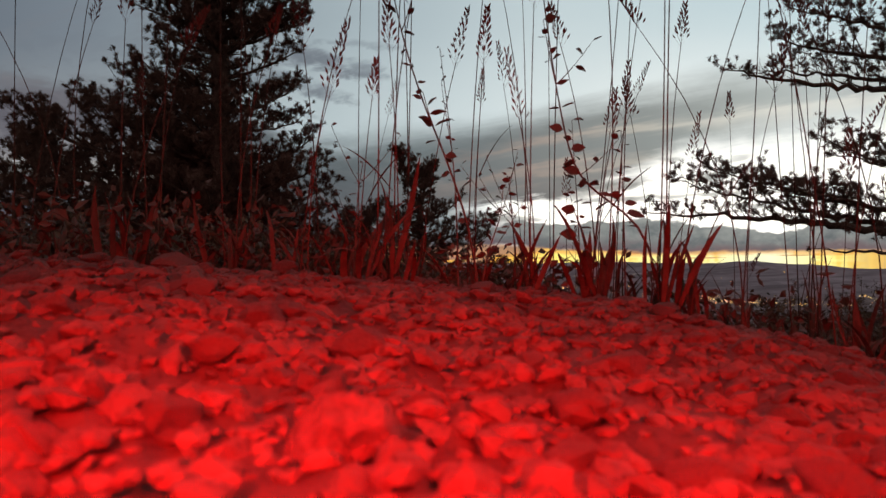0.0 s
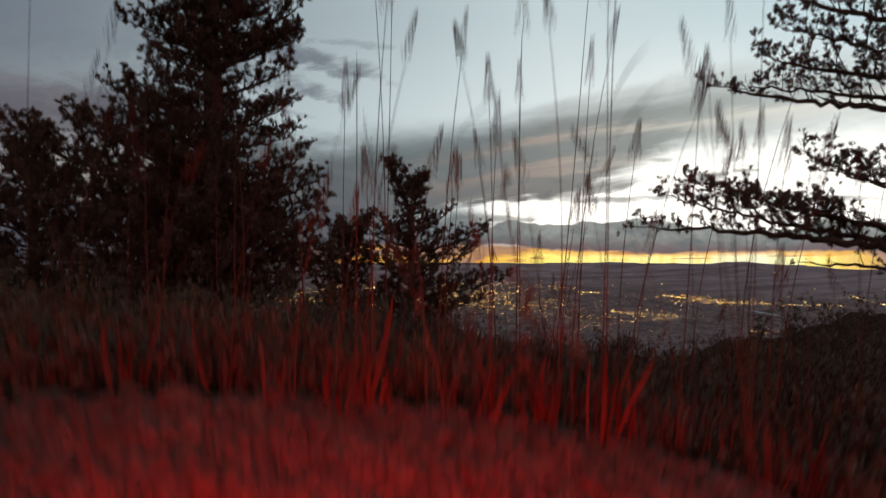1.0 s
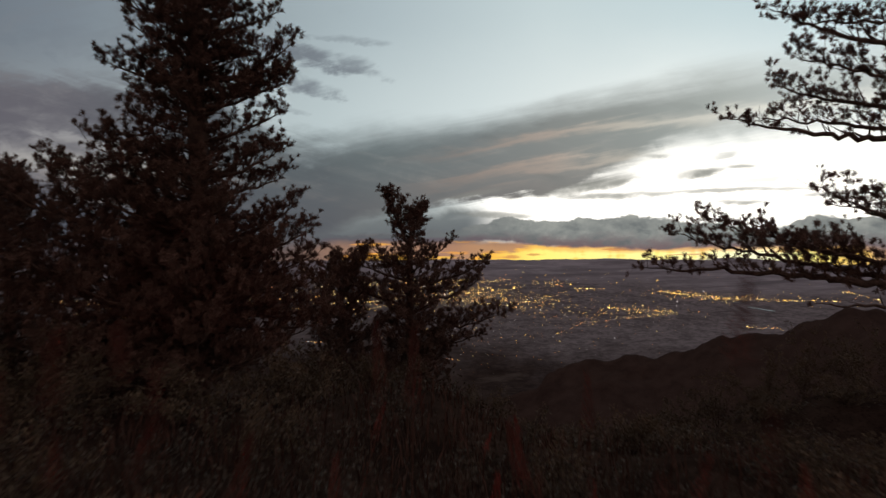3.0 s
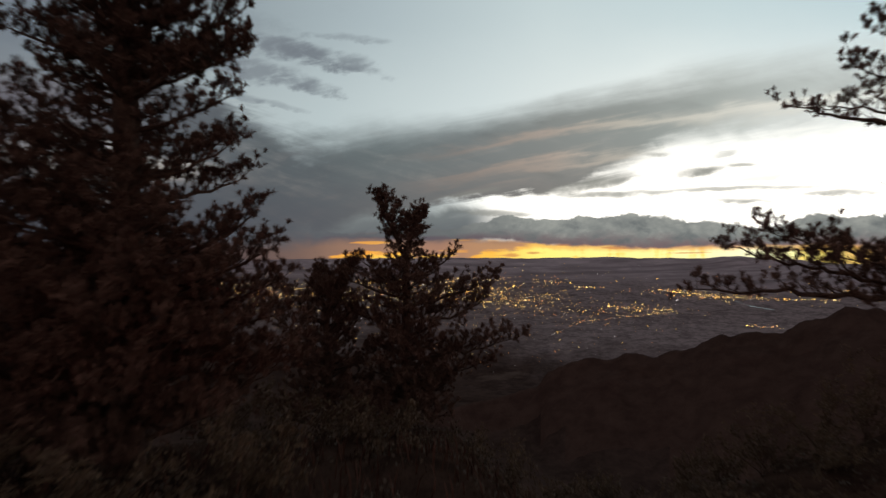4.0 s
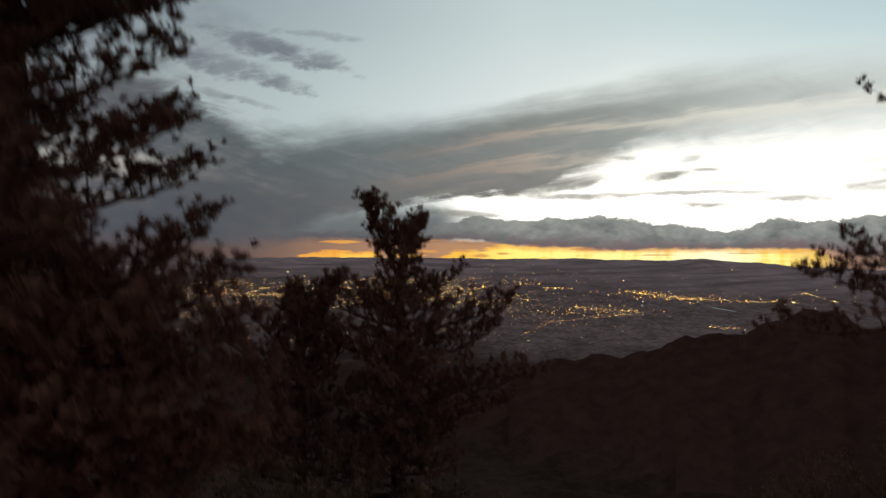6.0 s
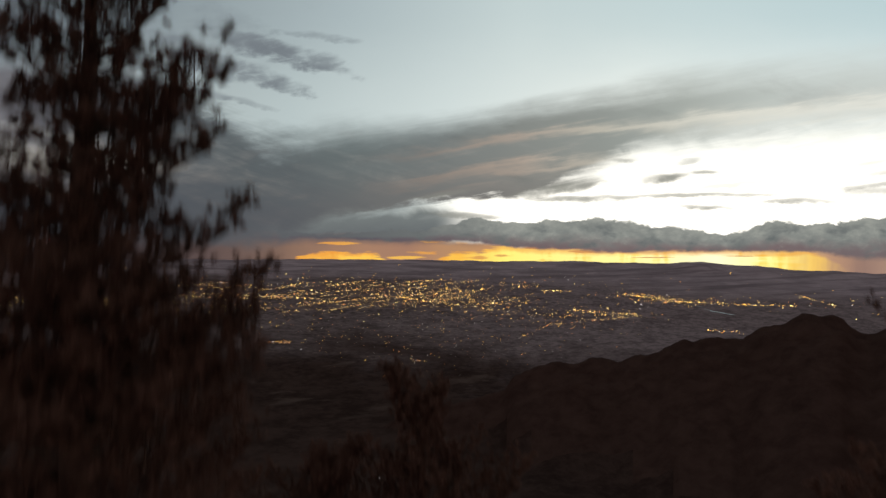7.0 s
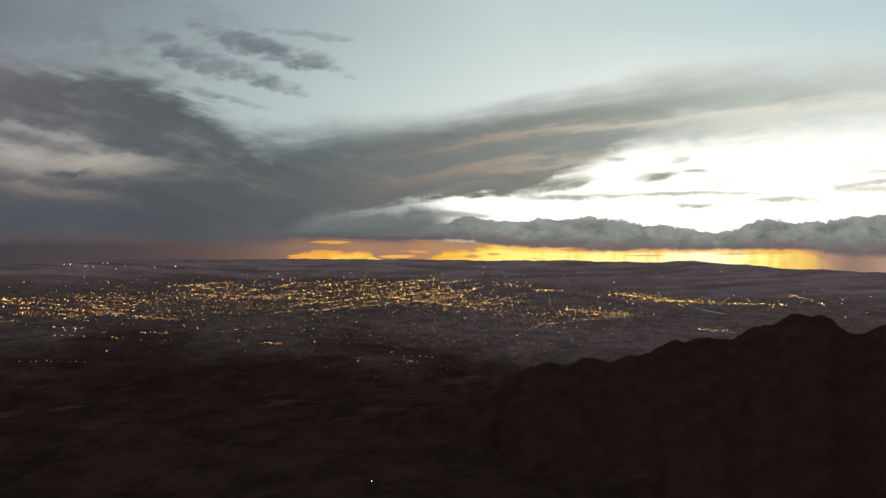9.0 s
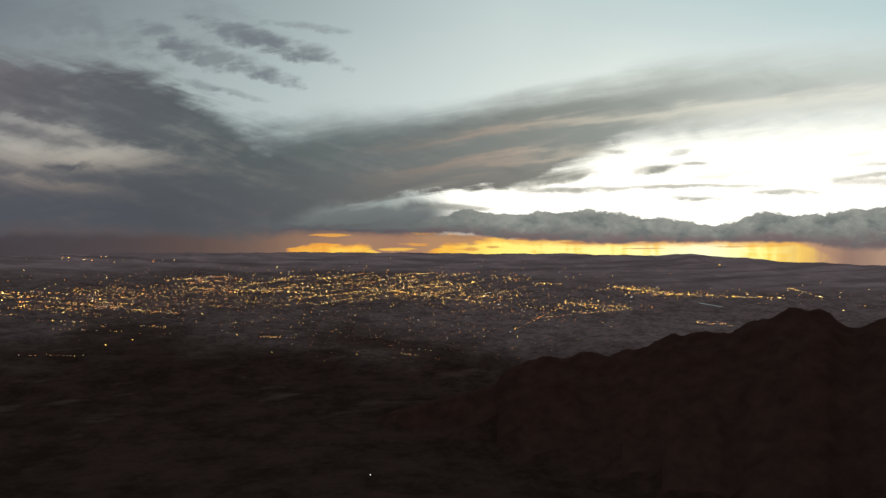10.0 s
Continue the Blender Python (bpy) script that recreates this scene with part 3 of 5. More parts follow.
class Pine:
    """Collects limbs and needle tufts of one pine."""

    def __init__(self, seed, size=1.0, bushy=1.0):
        self.g = np.random.default_rng(seed)
        self.tufts, self.size, self.bushy = [], size, bushy

    def tuft(self, p, d):
        self.tufts.append((p, unit(d), self.size * self.g.uniform(0.8, 1.3), self.g.uniform(0, 6.28)))

    def pompon(self, p, d, n):
        """A round bunch of tufts about a twig's end."""
        for _ in range(n):
            o = self.g.normal(size=3)
            o = unit(o) * self.g.uniform(0.01, 0.050) * self.size
            self.tuft(p + o, o * 12 + d * 0.9 + [0, 0, 0.55])

    def limb(self, p0, p1, r0, sag=0.12, bare=0.2, subs=9.0, reach=0.34, up=0.35, leafy=1.0):
        """A limb from p0 to p1 with side shoots, twigs and tufts. Returns its wood."""
        g = self.g
        wood = Heap()
        p0, p1 = np.asarray(p0, float), np.asarray(p1, float)
        p1 = p1 - (p1 - p0) * min(0.10, 0.12 / np.linalg.norm(p1 - p0))
        length = np.linalg.norm(p1 - p0)
        mid = (p0 + p1) / 2 + np.array([0, 0, -sag * length]) + g.normal(size=3) * 0.05 * length
        n = max(6, int(length * 5))
        pts = curve3(p0, mid, p1, n)
        pts[1:-1] += g.normal(size=(n - 2, 3)) * 0.012 * min(length, 2.5)
        rad = r0 * (1 - np.linspace(0, 1, n)) ** 0.8 + 0.005
        tube(wood, pts, rad, 6)
        main = unit(p1 - p0)
        count = max(3, int(length * subs))
        for i in range(count):
            f = bare + (1 - bare) * (i + g.uniform(0, 0.8)) / count
            k = min(n - 2, int(f * (n - 1)))
            q = pts[k] + (pts[k + 1] - pts[k]) * (f * (n - 1) - k)
            side = unit(np.cross(main, [0, 0, 1])) * (1 if i % 2 else -1)
            d = unit(main * g.uniform(0.4, 1.0) + side * g.uniform(0.2, 1.0) + np.array([0, 0, 1]) * (up + (up + 0.2) * g.uniform(-0.9, 0.9)) + g.normal(size=3) * 0.15)
            sl = min(length, 3.2) * reach * (1.1 - 0.65 * f) * g.uniform(0.5, 1.2) + 0.06
            tip = q + d * sl + np.array([0, 0, sl * up * 0.5])
            sp = curve3(q, q + d * sl * 0.55, tip, 5)
            tube(wood, sp, np.linspace(rad[k] * 0.35 + 0.002, 0.003, 5), 4)
            if g.uniform() > leafy:
                continue
            self.pompon(tip, unit(tip - sp[3]), 5)
            twigs = max(2, int(sl * 11 * self.bushy))
            for j in range(twigs):
                h = g.uniform(0.30, 1.0)
                k0 = min(3, int(h * 4))
                s0 = sp[k0] + (sp[k0 + 1] - sp[k0]) * (h * 4 - k0)
                td = unit(d * 0.7 + g.normal(size=3) * 0.7 + np.array([0, 0, 0.45]))
                tl = g.uniform(0.06, 0.20) * self.size
                e = s0 + td * tl
                tube(wood, [s0, e], [0.003, 0.002], 3)
                self.pompon(e, td, 3)
        self.pompon(p1, main, 6)
        return wood

    def crown(self, name, needle=TUFT, mat=NEEDLE):
        p = np.array([t[0] for t in self.tufts])
        d = np.array([t[1] for t in self.tufts])
        s = np.array([t[2] for t in self.tufts])
        r = np.array([t[3] for t in self.tufts])
        ref = np.where(np.abs(d[:, 2:3]) < 0.9, np.array([[0, 0, 1.0]]), np.array([[1.0, 0, 0]]))
        u = np.cross(ref, d)
        u /= np.linalg.norm(u, axis=1)[:, None]
        w = np.cross(d, u)
        u2 = u * np.cos(r)[:, None] + w * np.sin(r)[:, None]
        w2 = np.cross(d, u2)
        V = (p[:, None] + s[:, None, None] * (needle[None, :, 0:1] * u2[:, None] + needle[None, :, 1:2] * w2[:, None] + needle[None, :, 2:3] * d[:, None]))
        V = V.reshape(-1, 3)
        return mesh(name, V, np.arange(len(V)).reshape(-1, 3), mat)


def trunk_mesh(pts, radii, seed, sides=14):
    """A tapered, slightly fluted trunk."""
    h = Heap()
    g = np.random.default_rng(seed)
    t = np.linspace(0, 1, 26)
    src = np.linspace(0, 1, len(pts))
    P = np.stack([np.interp(t, src, np.array(pts)[:, k]) for k in range(3)], 1)
    P[1:-1, :2] += g.normal(size=(24, 2)) * 0.012
    tube(h, P, np.interp(t, src, radii), sides)
    v = h.v[0].reshape(26, sides, 3)
    flute = 1 + 0.10 * g.normal(size=(26, sides))
    v = P[:, None] + (v - P[:, None]) * flute[:, :, None]
    h.v[0] = v.reshape(-1, 3)
    return h.mesh("trunk", BARK, True)


def finish_pine(name, label, base, pine, trunk, limbs, crown_label):
    """Gathers a pine's parts under one empty at its base."""
    root = new(name)
    root.location = base
    tagged(root, label, "tree")
    inv = Matrix.Translation(-Vector(base))
    for nm, me, lb in [("trunk", trunk, "")] + [("limb", w.mesh("limb", BARK, True), "") for w in limbs] + [("crown", pine.crown("crown"), crown_label)]:
        ob = part(nm, me, root, lb)
        ob.matrix_local = inv
    return root


def big_pine():
    X0, Y0, base = -4.1, 11.0, gz(-4.1, 11.0) - 0.1
    P = Pine(21, 1.0, 1.45)
    axis = lambda z: np.array([X0 + 0.04 * math.sin(z), Y0 + 0.05 * math.cos(0.7 * z), z])
    trunk = trunk_mesh([axis(z) for z in (base, 1.0, 3.0, 5.0, 7.0, 9.0, 9.9)], [0.26, 0.20, 0.16, 0.11, 0.06, 0.025, 0.008], 5)
    limbs = []
    zs = [-0.6, 0.8, 1.8, 2.4, 3.0, 3.4, 3.85, 4.2, 4.6, 5.0, 5.6, 6.2, 6.9, 7.5, 8.0, 8.4, 8.8, 9.2, 9.9]
    right = [2.1, 1.9, 1.5, 1.1, 0.75, 0.75, 0.5, 0.85, 1.15, 1.3, 1.05, 0.9, 0.9, 0.7, 0.5, 0.5, 0.35, 0.2, 0.08]
    left = [3.3, 3.3, 3.0, 3.0, 2.4, 1.8, 1.5, 1.5, 1.5, 1.4, 1.35, 1.2, 1.05, 0.8, 0.65, 0.55, 0.4, 0.25, 0.08]
    g = P.g
    z, turn = -0.5, 0.0
    while z < 9.75:
        turn += 2.4
        ct, st = math.cos(turn), math.sin(turn)
        wide = np.interp(z, zs, right if ct > 0 else left)
        deep = min(2.2, np.interp(z, zs, [(a + b) / 2 for a, b in zip(right, left)]))
        L = g.uniform(0.55, 1.0) if z > 1.6 else g.uniform(0.72, 1.0)
        if ct > 0.1 and 2.2 < z < 3.4 and g.uniform() < 0.35:
            z += 0.07
            continue
        deep *= 0.8 if st < 0 else 1.0
        tip = np.array([X0 + ct * wide * L, Y0 + st * deep * L, z])
        hor = math.hypot(ct * wide, st * deep) * L
        start = axis(max(base + 0.4, z - hor * g.uniform(0.15, 0.45)))
        limbs.append(P.limb(start, tip, 0.014 + 0.013 * hor, 0.10, 0.12, 9.0, 0.32, 0.5))
        z += (0.070 if z < 2 else 0.095) * g.uniform(0.5, 1.5) if z < 6 else 0.065
    # the dense inner growth
    z = -0.4
    while z < 9.3:
        turn += 2.4
        ct, st = math.cos(turn), math.sin(turn)
        wide = np.interp(z, zs, right if ct > 0 else left)
        reach = g.uniform(0.42, 0.88)
        tip = np.array([X0 + ct * wide * reach, Y0 + st * min(1.8, wide) * reach, z])
        limbs.append(P.limb(axis(max(base + 0.4, z - 0.3 * wide * reach)), tip, 0.018, 0.10, 0.15, 8.0, 0.36, 0.45))
        z += 0.055 if z < 3.0 else 0.072 if z < 4.2 else 0.050 if z < 6.0 else 0.11 if z < 6.6 else 0.17
    # the limbs that stand out in the outline
    for z0, tip, r in ((1.1, (-2.15, 11.3, 1.75), 0.05), (1.5, (-2.4, 11.2, 2.2), 0.045), (2.4, (-3.1, 12.9, 2.85), 0.04), (2.7, (-3.3, 12.8, 3.5), 0.05),
                       (3.9, (-2.75, 11.7, 4.5), 0.055), (3.7, (-2.8, 10.9, 4.12), 0.045), (3.6, (-3.05, 10.4, 4.0), 0.035), (4.2, (-2.45, 11.2, 5.0), 0.06), (4.9, (-2.70, 11.3, 5.6), 0.045), (3.9, (-2.55, 11.4, 4.6), 0.04), (6.1, (-2.72, 10.4, 6.95), 0.04), (5.9, (-2.85, 10.3, 6.55), 0.03), (5.6, (-2.78, 10.5, 6.2), 0.03), (4.0, (-2.45, 11.0, 4.25), 0.04), (2.6, (-2.6, 10.9, 3.1), 0.035),
                       (7.0, (-2.98, 10.5, 7.7), 0.035), (7.7, (-3.08, 10.5, 8.35), 0.03), (8.5, (-3.45, 10.7, 9.0), 0.025), (3.2, (-2.6, 11.0, 3.75), 0.035), (5.0, (-5.75, 11.2, 5.8), 0.045), (4.1, (-5.8, 11.0, 4.6), 0.045), (2.2, (-7.0, 11.4, 2.9), 0.06),
                       (0.9, (-2.05, 11.2, 1.30), 0.04), (0.7, (-1.95, 11.3, 0.90), 0.04), (0.4, (-2.0, 11.2, 0.45), 0.04), (0.2, (-1.85, 11.5, 0.10), 0.04), (0.6, (-2.5, 10.5, 0.75), 0.03), (1.2, (-2.6, 10.6, 1.5), 0.03), (1.6, (-7.9, 11.0, 2.7), 0.07), (1.0, (-8.3, 11.5, 1.9), 0.06), (0.6, (-8.0, 10.8, 1.2), 0.05)):
        limbs.append(P.limb(axis(z0), tip, r, 0.12, 0.35, 11.0, 0.26, 0.6))
    for z0, tip in ((1.2, (-3.3, 10.2, 0.9)), (0.9, (-3.5, 10.0, 0.35)), (0.5, (-3.2, 10.4, -0.1)), (0.7, (-4.5, 9.9, 0.1)), (1.6, (-3.0, 10.3, 1.5)), (0.3, (-3.7, 10.0, -0.4))):
        limbs.append(P.limb(axis(z0), tip, 0.022, -0.10, 0.3, 7.0, 0.30, -0.35, 0.0))
    top = axis(9.9)
    for i in range(5):
        P.tuft(top - [0, 0, 0.06 * i], np.array([0.3 * math.sin(i * 2), 0.3 * math.cos(i * 2), 1]))
    return finish_pine("pine_tree", "tall dark pine with ragged crown above the dropping slope", (X0, Y0, base), P, trunk, limbs, "dark green needle tufts")


def small_pine(X0, Y0, tops, tips, seed, label, fill, low):
    base = gz(X0, Y0) - 0.1
    P = Pine(seed, 1.1, 1.2)
    fork = min(t[2] for t in tops) - 0.95
    trunk = trunk_mesh([(X0, Y0, base), (X0 + 0.02, Y0, fork * 0.5 + base * 0.5), (X0, Y0, fork)], [0.15, 0.11, 0.075], seed)
    limbs = []
    g = P.g
    for i, t in enumerate(tops):
        limbs.append(P.limb((X0, Y0, fork - 0.25), t, 0.05, 0.05 * (-1) ** i, 0.5, 6.0, 0.10, 0.9))
        foot, tip = np.array([X0, Y0, fork]), np.array(t, float)
        tall = np.linalg.norm(tip - foot)
        for k in range(int(tall / 0.062)):
            down = 0.06 + k * 0.062
            q = tip + (foot - tip) * down / tall
            ang = k * 2.4 + i
            e = q + np.array([math.cos(ang), math.sin(ang), 0.75]) * (0.05 + 0.46 * down) * g.uniform(0.55, 1.1)
            limbs.append(P.limb(q, e, 0.012, 0.05, 0.3, 6.0, 0.30, 0.5))
    for z0, tip, r in tips:
        limbs.append(P.limb((X0, Y0, z0), tip, r, 0.10, 0.18, 11.0, 0.30, 0.5))
    z, turn = low, 1.0
    while z < fork + 0.45:
        turn += 2.4
        wide = np.interp(z, [low, fork, fork + 0.45], [fill, 0.75, 0.55])
        L = wide * g.uniform(0.55, 1.0)
        limbs.append(P.limb((X0, Y0, max(base + 0.2, z - 0.3 * L)), (X0 + math.cos(turn) * L, Y0 + math.sin(turn) * L, z), 0.03, 0.1, 0.12, 11.0, 0.36, 0.4))
        z += 0.075
    return finish_pine("pine_tree", label, (X0, Y0, base), P, trunk, limbs, "dark green needle tufts")


def right_pine():
    X0, Y0 = 12.4, 14.4
    base = gz(X0, Y0) - 0.1
    P = Pine(44, 1.25, 1.0)
    trunk = trunk_mesh([(X0, Y0, base), (X0, Y0, 2.0), (X0 - 0.1, Y0, 5.0), (X0 - 0.1, Y0, 8.6)], [0.34, 0.28, 0.20, 0.03], 8)
    limbs = []
    # start height, tip, thickness, sag, bare share, shoots a metre, shoot length, lift, leafy share
    for z0, tip, r, sag, bare, subs, reach, up, leafy in (
            (0.2, (4.25, 13.8, 1.02), 0.13, -0.02, 0.12, 6.5, 0.17, 0.35, 1.0),
            (0.5, (5.0, 14.0, 1.75), 0.08, 0.06, 0.30, 8.0, 0.19, 0.45, 1.0),
            (0.7, (5.9, 14.2, 2.05), 0.07, 0.06, 0.42, 9.0, 0.21, 0.45, 1.0),
            (0.6, (6.6, 13.6, 1.6), 0.06, 0.05, 0.45, 6.0, 0.18, 0.4, 0.8),
            (3.9, (6.25, 14.3, 4.36), 0.10, 0.02, 0.15, 5.0, 0.20, 0.45, 0.55),
            (3.9, (7.0, 14.6, 4.4), 0.07, 0.03, 0.15, 7.0, 0.22, 0.5, 0.75),
            (4.6, (7.4, 14.3, 5.1), 0.08, 0.06, 0.15, 8.0, 0.26, 0.5, 1.0),
            (4.9, (7.7, 14.0, 5.7), 0.07, 0.05, 0.20, 8.0, 0.26, 0.5, 1.0),
            (5.9, (7.2, 14.3, 6.9), 0.09, 0.08, 0.15, 6.5, 0.22, 0.4, 0.85),
            (6.1, (8.2, 14.6, 6.6), 0.07, 0.05, 0.15, 8.0, 0.26, 0.4, 1.0),
            (6.9, (8.0, 14.2, 7.7), 0.07, 0.08, 0.15, 8.0, 0.26, 0.4, 1.0),
            (1.6, (8.1, 14.0, 2.85), 0.06, 0.10, 0.15, 7.0, 0.24, 0.5, 0.9),
            (1.7, (8.9, 14.7, 2.5), 0.05, 0.08, 0.15, 8.0, 0.26, 0.5, 1.0),
            (-0.2, (8.05, 14.0, 0.20), 0.07, -0.04, 0.20, 2.2, 0.18, 0.2, 0.10),
            (0.9, (9.3, 13.6, 1.3), 0.05, 0.08, 0.30, 4.0, 0.22, 0.4, 0.5),
            (3.0, (15.5, 15.5, 3.8), 0.07, 0.1, 0.2, 6.0, 0.26, 0.4, 1.0),
            (1.2, (15.8, 13.2, 1.8), 0.07, 0.1, 0.2, 6.0, 0.26, 0.4, 1.0),
            (5.0, (14.8, 13.6, 5.8), 0.06, 0.1, 0.2, 6.0, 0.26, 0.4, 1.0),
            (7.4, (12.0, 14.6, 8.9), 0.05, 0.0, 0.1, 9.0, 0.26, 0.4, 1.0)):
        limbs.append(P.limb((X0, Y0, z0), tip, r, sag, bare, subs, reach, up, leafy))
    return finish_pine("pine_tree", "wind-shaped pine with long bare-ended horizontal limbs", (X0, Y0, base), P, trunk, limbs, "needle pompons at the twig ends")


big_pine()
right_pine()
small_pine(-0.8, 17.4, [(-1.49, 17.26, 3.0), (-0.42, 17.41, 2.65)],
           [(0.4, (1.45, 17.5, 1.05), 0.05), (0.0, (1.2, 17.4, 0.6), 0.05), (-0.9, (1.85, 17.2, -0.35), 0.05), (-1.2, (1.3, 17.4, -0.9), 0.04),
            (1.0, (0.45, 17.3, 1.7), 0.035), (0.9, (-2.0, 17.3, 1.5), 0.04), (0.5, (-2.4, 17.2, 1.1), 0.04), (-0.2, (-2.9, 17.3, 0.7), 0.04)],
           31, "small forked pine standing below the summit edge", 1.8, -2.0)
small_pine(-2.7, 17.7, [(-2.05, 17.6, 1.42), (-2.9, 17.7, 1.28)],
           [(0.0, (-2.2, 17.5, 0.9), 0.035), (-0.5, (-4.7, 17.6, 0.6), 0.04), (-0.3, (-1.9, 17.3, 0.45), 0.035), (-0.2, (-3.9, 17.5, 0.95), 0.035), (-0.6, (-1.7, 17.4, 0.2), 0.04)],
           57, "young pine half hidden behind taller trees", 1.9, -2.0)
small_pine(-8.4, 12.6, [(-8.2, 12.5, 2.95), (-9.0, 12.7, 2.7)], [(1.0, (-7.0, 12.4, 2.4), 0.04), (0.6, (-10.2, 12.5, 2.0), 0.04), (0.2, (-6.6, 12.2, 1.4), 0.04)],
           63, "bushy pine growing against the tall pine", 1.9, -1.4)
small_pine(-5.9, 13.6, [(-5.7, 13.5, 2.3), (-6.4, 13.7, 2.0)], [(0.6, (-4.9, 13.5, 1.6), 0.04)],
           71, "bushy pine growing against the tall pine", 1.7, -1.6)


# ---------------------------------------------------------------- shrubs
def leaf_quads(heap, p, d, n, length, width):
    """Folded oval leaves, six corners each, as two quads."""
    side = np.cross(d, n)
    side /= np.linalg.norm(side, axis=1)[:, None] + 1e-9
    up = np.cross(side, d)
    L, W = length[:, None], width[:, None]
    a, tip = p, p + d * L
    l1, r1 = p + d * L * 0.45 + side * W + up * W * 0.4, p + d * L * 0.45 - side * W + up * W * 0.4
    m = p + d * L * 0.5
    V = np.stack([a, l1, tip, m, r1], 1).reshape(-1, 3)
    k = np.arange(len(p))[:, None] * 5
    F = np.concatenate([k + np.array([[0, 3, 2, 1]]), k + np.array([[0, 4, 2, 3]])])
    heap.add(V, F)


def shrub(x, y, height, wide, seed, label, leaves=1700):
    g = np.random.default_rng(seed)
    base = gz(x, y) - 0.05
    root = new("shrub")
    root.location = (x, y, base)
    tagged(root, label, "shrub", "shrubs on the slope")
    green = Heap()
    tips = []
    fine = min(1.0, 0.15 + height)
    for i in range(11):
        wood = Heap()
        th = g.uniform(0, 6.28)
        f = math.sqrt(g.uniform(0.02, 1))
        tip = np.array([math.cos(th) * wide * f, math.sin(th) * wide * f, height * (1 - 0.55 * f * f) * g.uniform(0.72, 1.05)])
        mid = tip * [0.35, 0.35, 0.6] + g.normal(size=3) * 0.05
        pts = curve3(np.array([g.normal() * 0.06, g.normal() * 0.06, 0]), mid, tip, 7)
        tube(wood, pts, np.linspace(0.016, 0.003, 7) * fine, 4)
        for j in range(13):
            q = pts[g.integers(2, 7)]
            e = q + unit(g.normal(size=3) + [0, 0, 0.5]) * g.uniform(0.10, 0.32) * (0.5 + height * 0.4) * min(1.0, 0.3 + height)
            tube(wood, [q, (q + e) / 2 + [0, 0, 0.01], e], np.array([0.004, 0.003, 0.002]) * fine, 3)
            tips.append((q, e))
        part("stem", wood.mesh("stem", BARK), root)
    pick = g.integers(0, len(tips), leaves)
    f = g.uniform(0.15, 1.05, leaves)[:, None]
    q0, q1 = np.array([t[0] for t in tips])[pick], np.array([t[1] for t in tips])[pick]
    p = q0 + (q1 - q0) * f + g.normal(size=(leaves, 3)) * 0.03
    d = g.normal(size=(leaves, 3)) + [0, 0, 0.35]
    d /= np.linalg.norm(d, axis=1)[:, None]
    leaf_quads(green, p, d, g.normal(size=(leaves, 3)), g.uniform(0.035, 0.075, leaves) * fine, g.uniform(0.010, 0.020, leaves) * fine)
    part("foliage", green.mesh("foliage", LEAF), root, "small dull green leaves")
    return root


SHRUBS = [(-0.36, 1.88, 0.30, 0.26), (-0.12, 1.76, 0.26, 0.24), (0.12, 1.72, 0.22, 0.20), (-0.72, 1.94, 0.32, 0.32), (-1.05, 2.10, 0.36, 0.38), (-1.45, 2.20, 0.42, 0.45),
          (5.4, 17.0, 1.15, 1.0), (6.6, 17.4, 1.55, 1.1), (7.8, 17.6, 1.9, 1.2), (8.9, 17.2, 1.9, 1.2), (10.2, 17.6, 2.1, 1.3), (11.6, 17.4, 2.2, 1.3),
          (13.0, 17.6, 2.4, 1.4), (14.6, 17.0, 2.5, 1.5), (9.4, 14.6, 0.8, 1.1), (11.0, 13.4, 0.8, 1.1), (3.6, 15.8, 0.8, 0.9), (2.2, 14.8, 0.7, 0.9),
          (6.9, 13.2, 0.75, 1.0), (4.6, 11.8, 0.7, 0.9), (1.0, 12.6, 0.7, 0.9), (-1.0, 12.4, 0.9, 0.9), (-2.2, 9.6, 0.9, 0.9), (-3.2, 8.6, 0.9, 1.0),
          (-5.6, 9.6, 1.5, 1.3), (-7.2, 10.4, 2.0, 1.4), (-8.8, 10.8, 2.3, 1.5), (-6.4, 12.4, 1.9, 1.4), (-5.0, 8.2, 1.1, 1.1), (-2.6, 13.4, 1.2, 1.1),
          (2.6, 8.6, 0.65, 0.8), (4.2, 7.2, 0.6, 0.8), (-1.8, 6.6, 0.6, 0.8), (6.0, 9.2, 0.7, 0.9), (-4.4, 15.2, 1.5, 1.2), (-2.0, 15.6, 1.0, 1.0),
          (-7.5, 8.0, 1.3, 1.2), (-10.4, 9.6, 2.2, 1.5), (-1.6, 3.6, 0.55, 0.6), (1.9, 3.9, 0.55, 0.6), (-3.0, 4.6, 0.7, 0.8), (3.3, 5.0, 0.6, 0.7), (0.9, 6.2, 0.5, 0.7), (0.6, 14.6, 0.7, 1.0), (4.8, 14.2, 0.8, 1.0), (3.0, 17.4, 0.9, 1.0), (7.6, 15.2, 0.8, 1.1),
          (-4.6, 6.0, 0.9, 0.9), (5.2, 6.4, 0.7, 0.8), (2.4, 2.9, 0.5, 0.5), (-2.4, 2.8, 0.6, 0.55), (1.6, 10.2, 0.6, 0.9), (3.4, 10.4, 0.6, 0.9)]
for k, (x, y, h, w) in enumerate(SHRUBS):
    shrub(x, y, h, w, 100 + k, "tall leafy oak shrub on the slope" if h > 1.4 else "low leafy oak shrub on the slope", int(1150 + 750 * h))


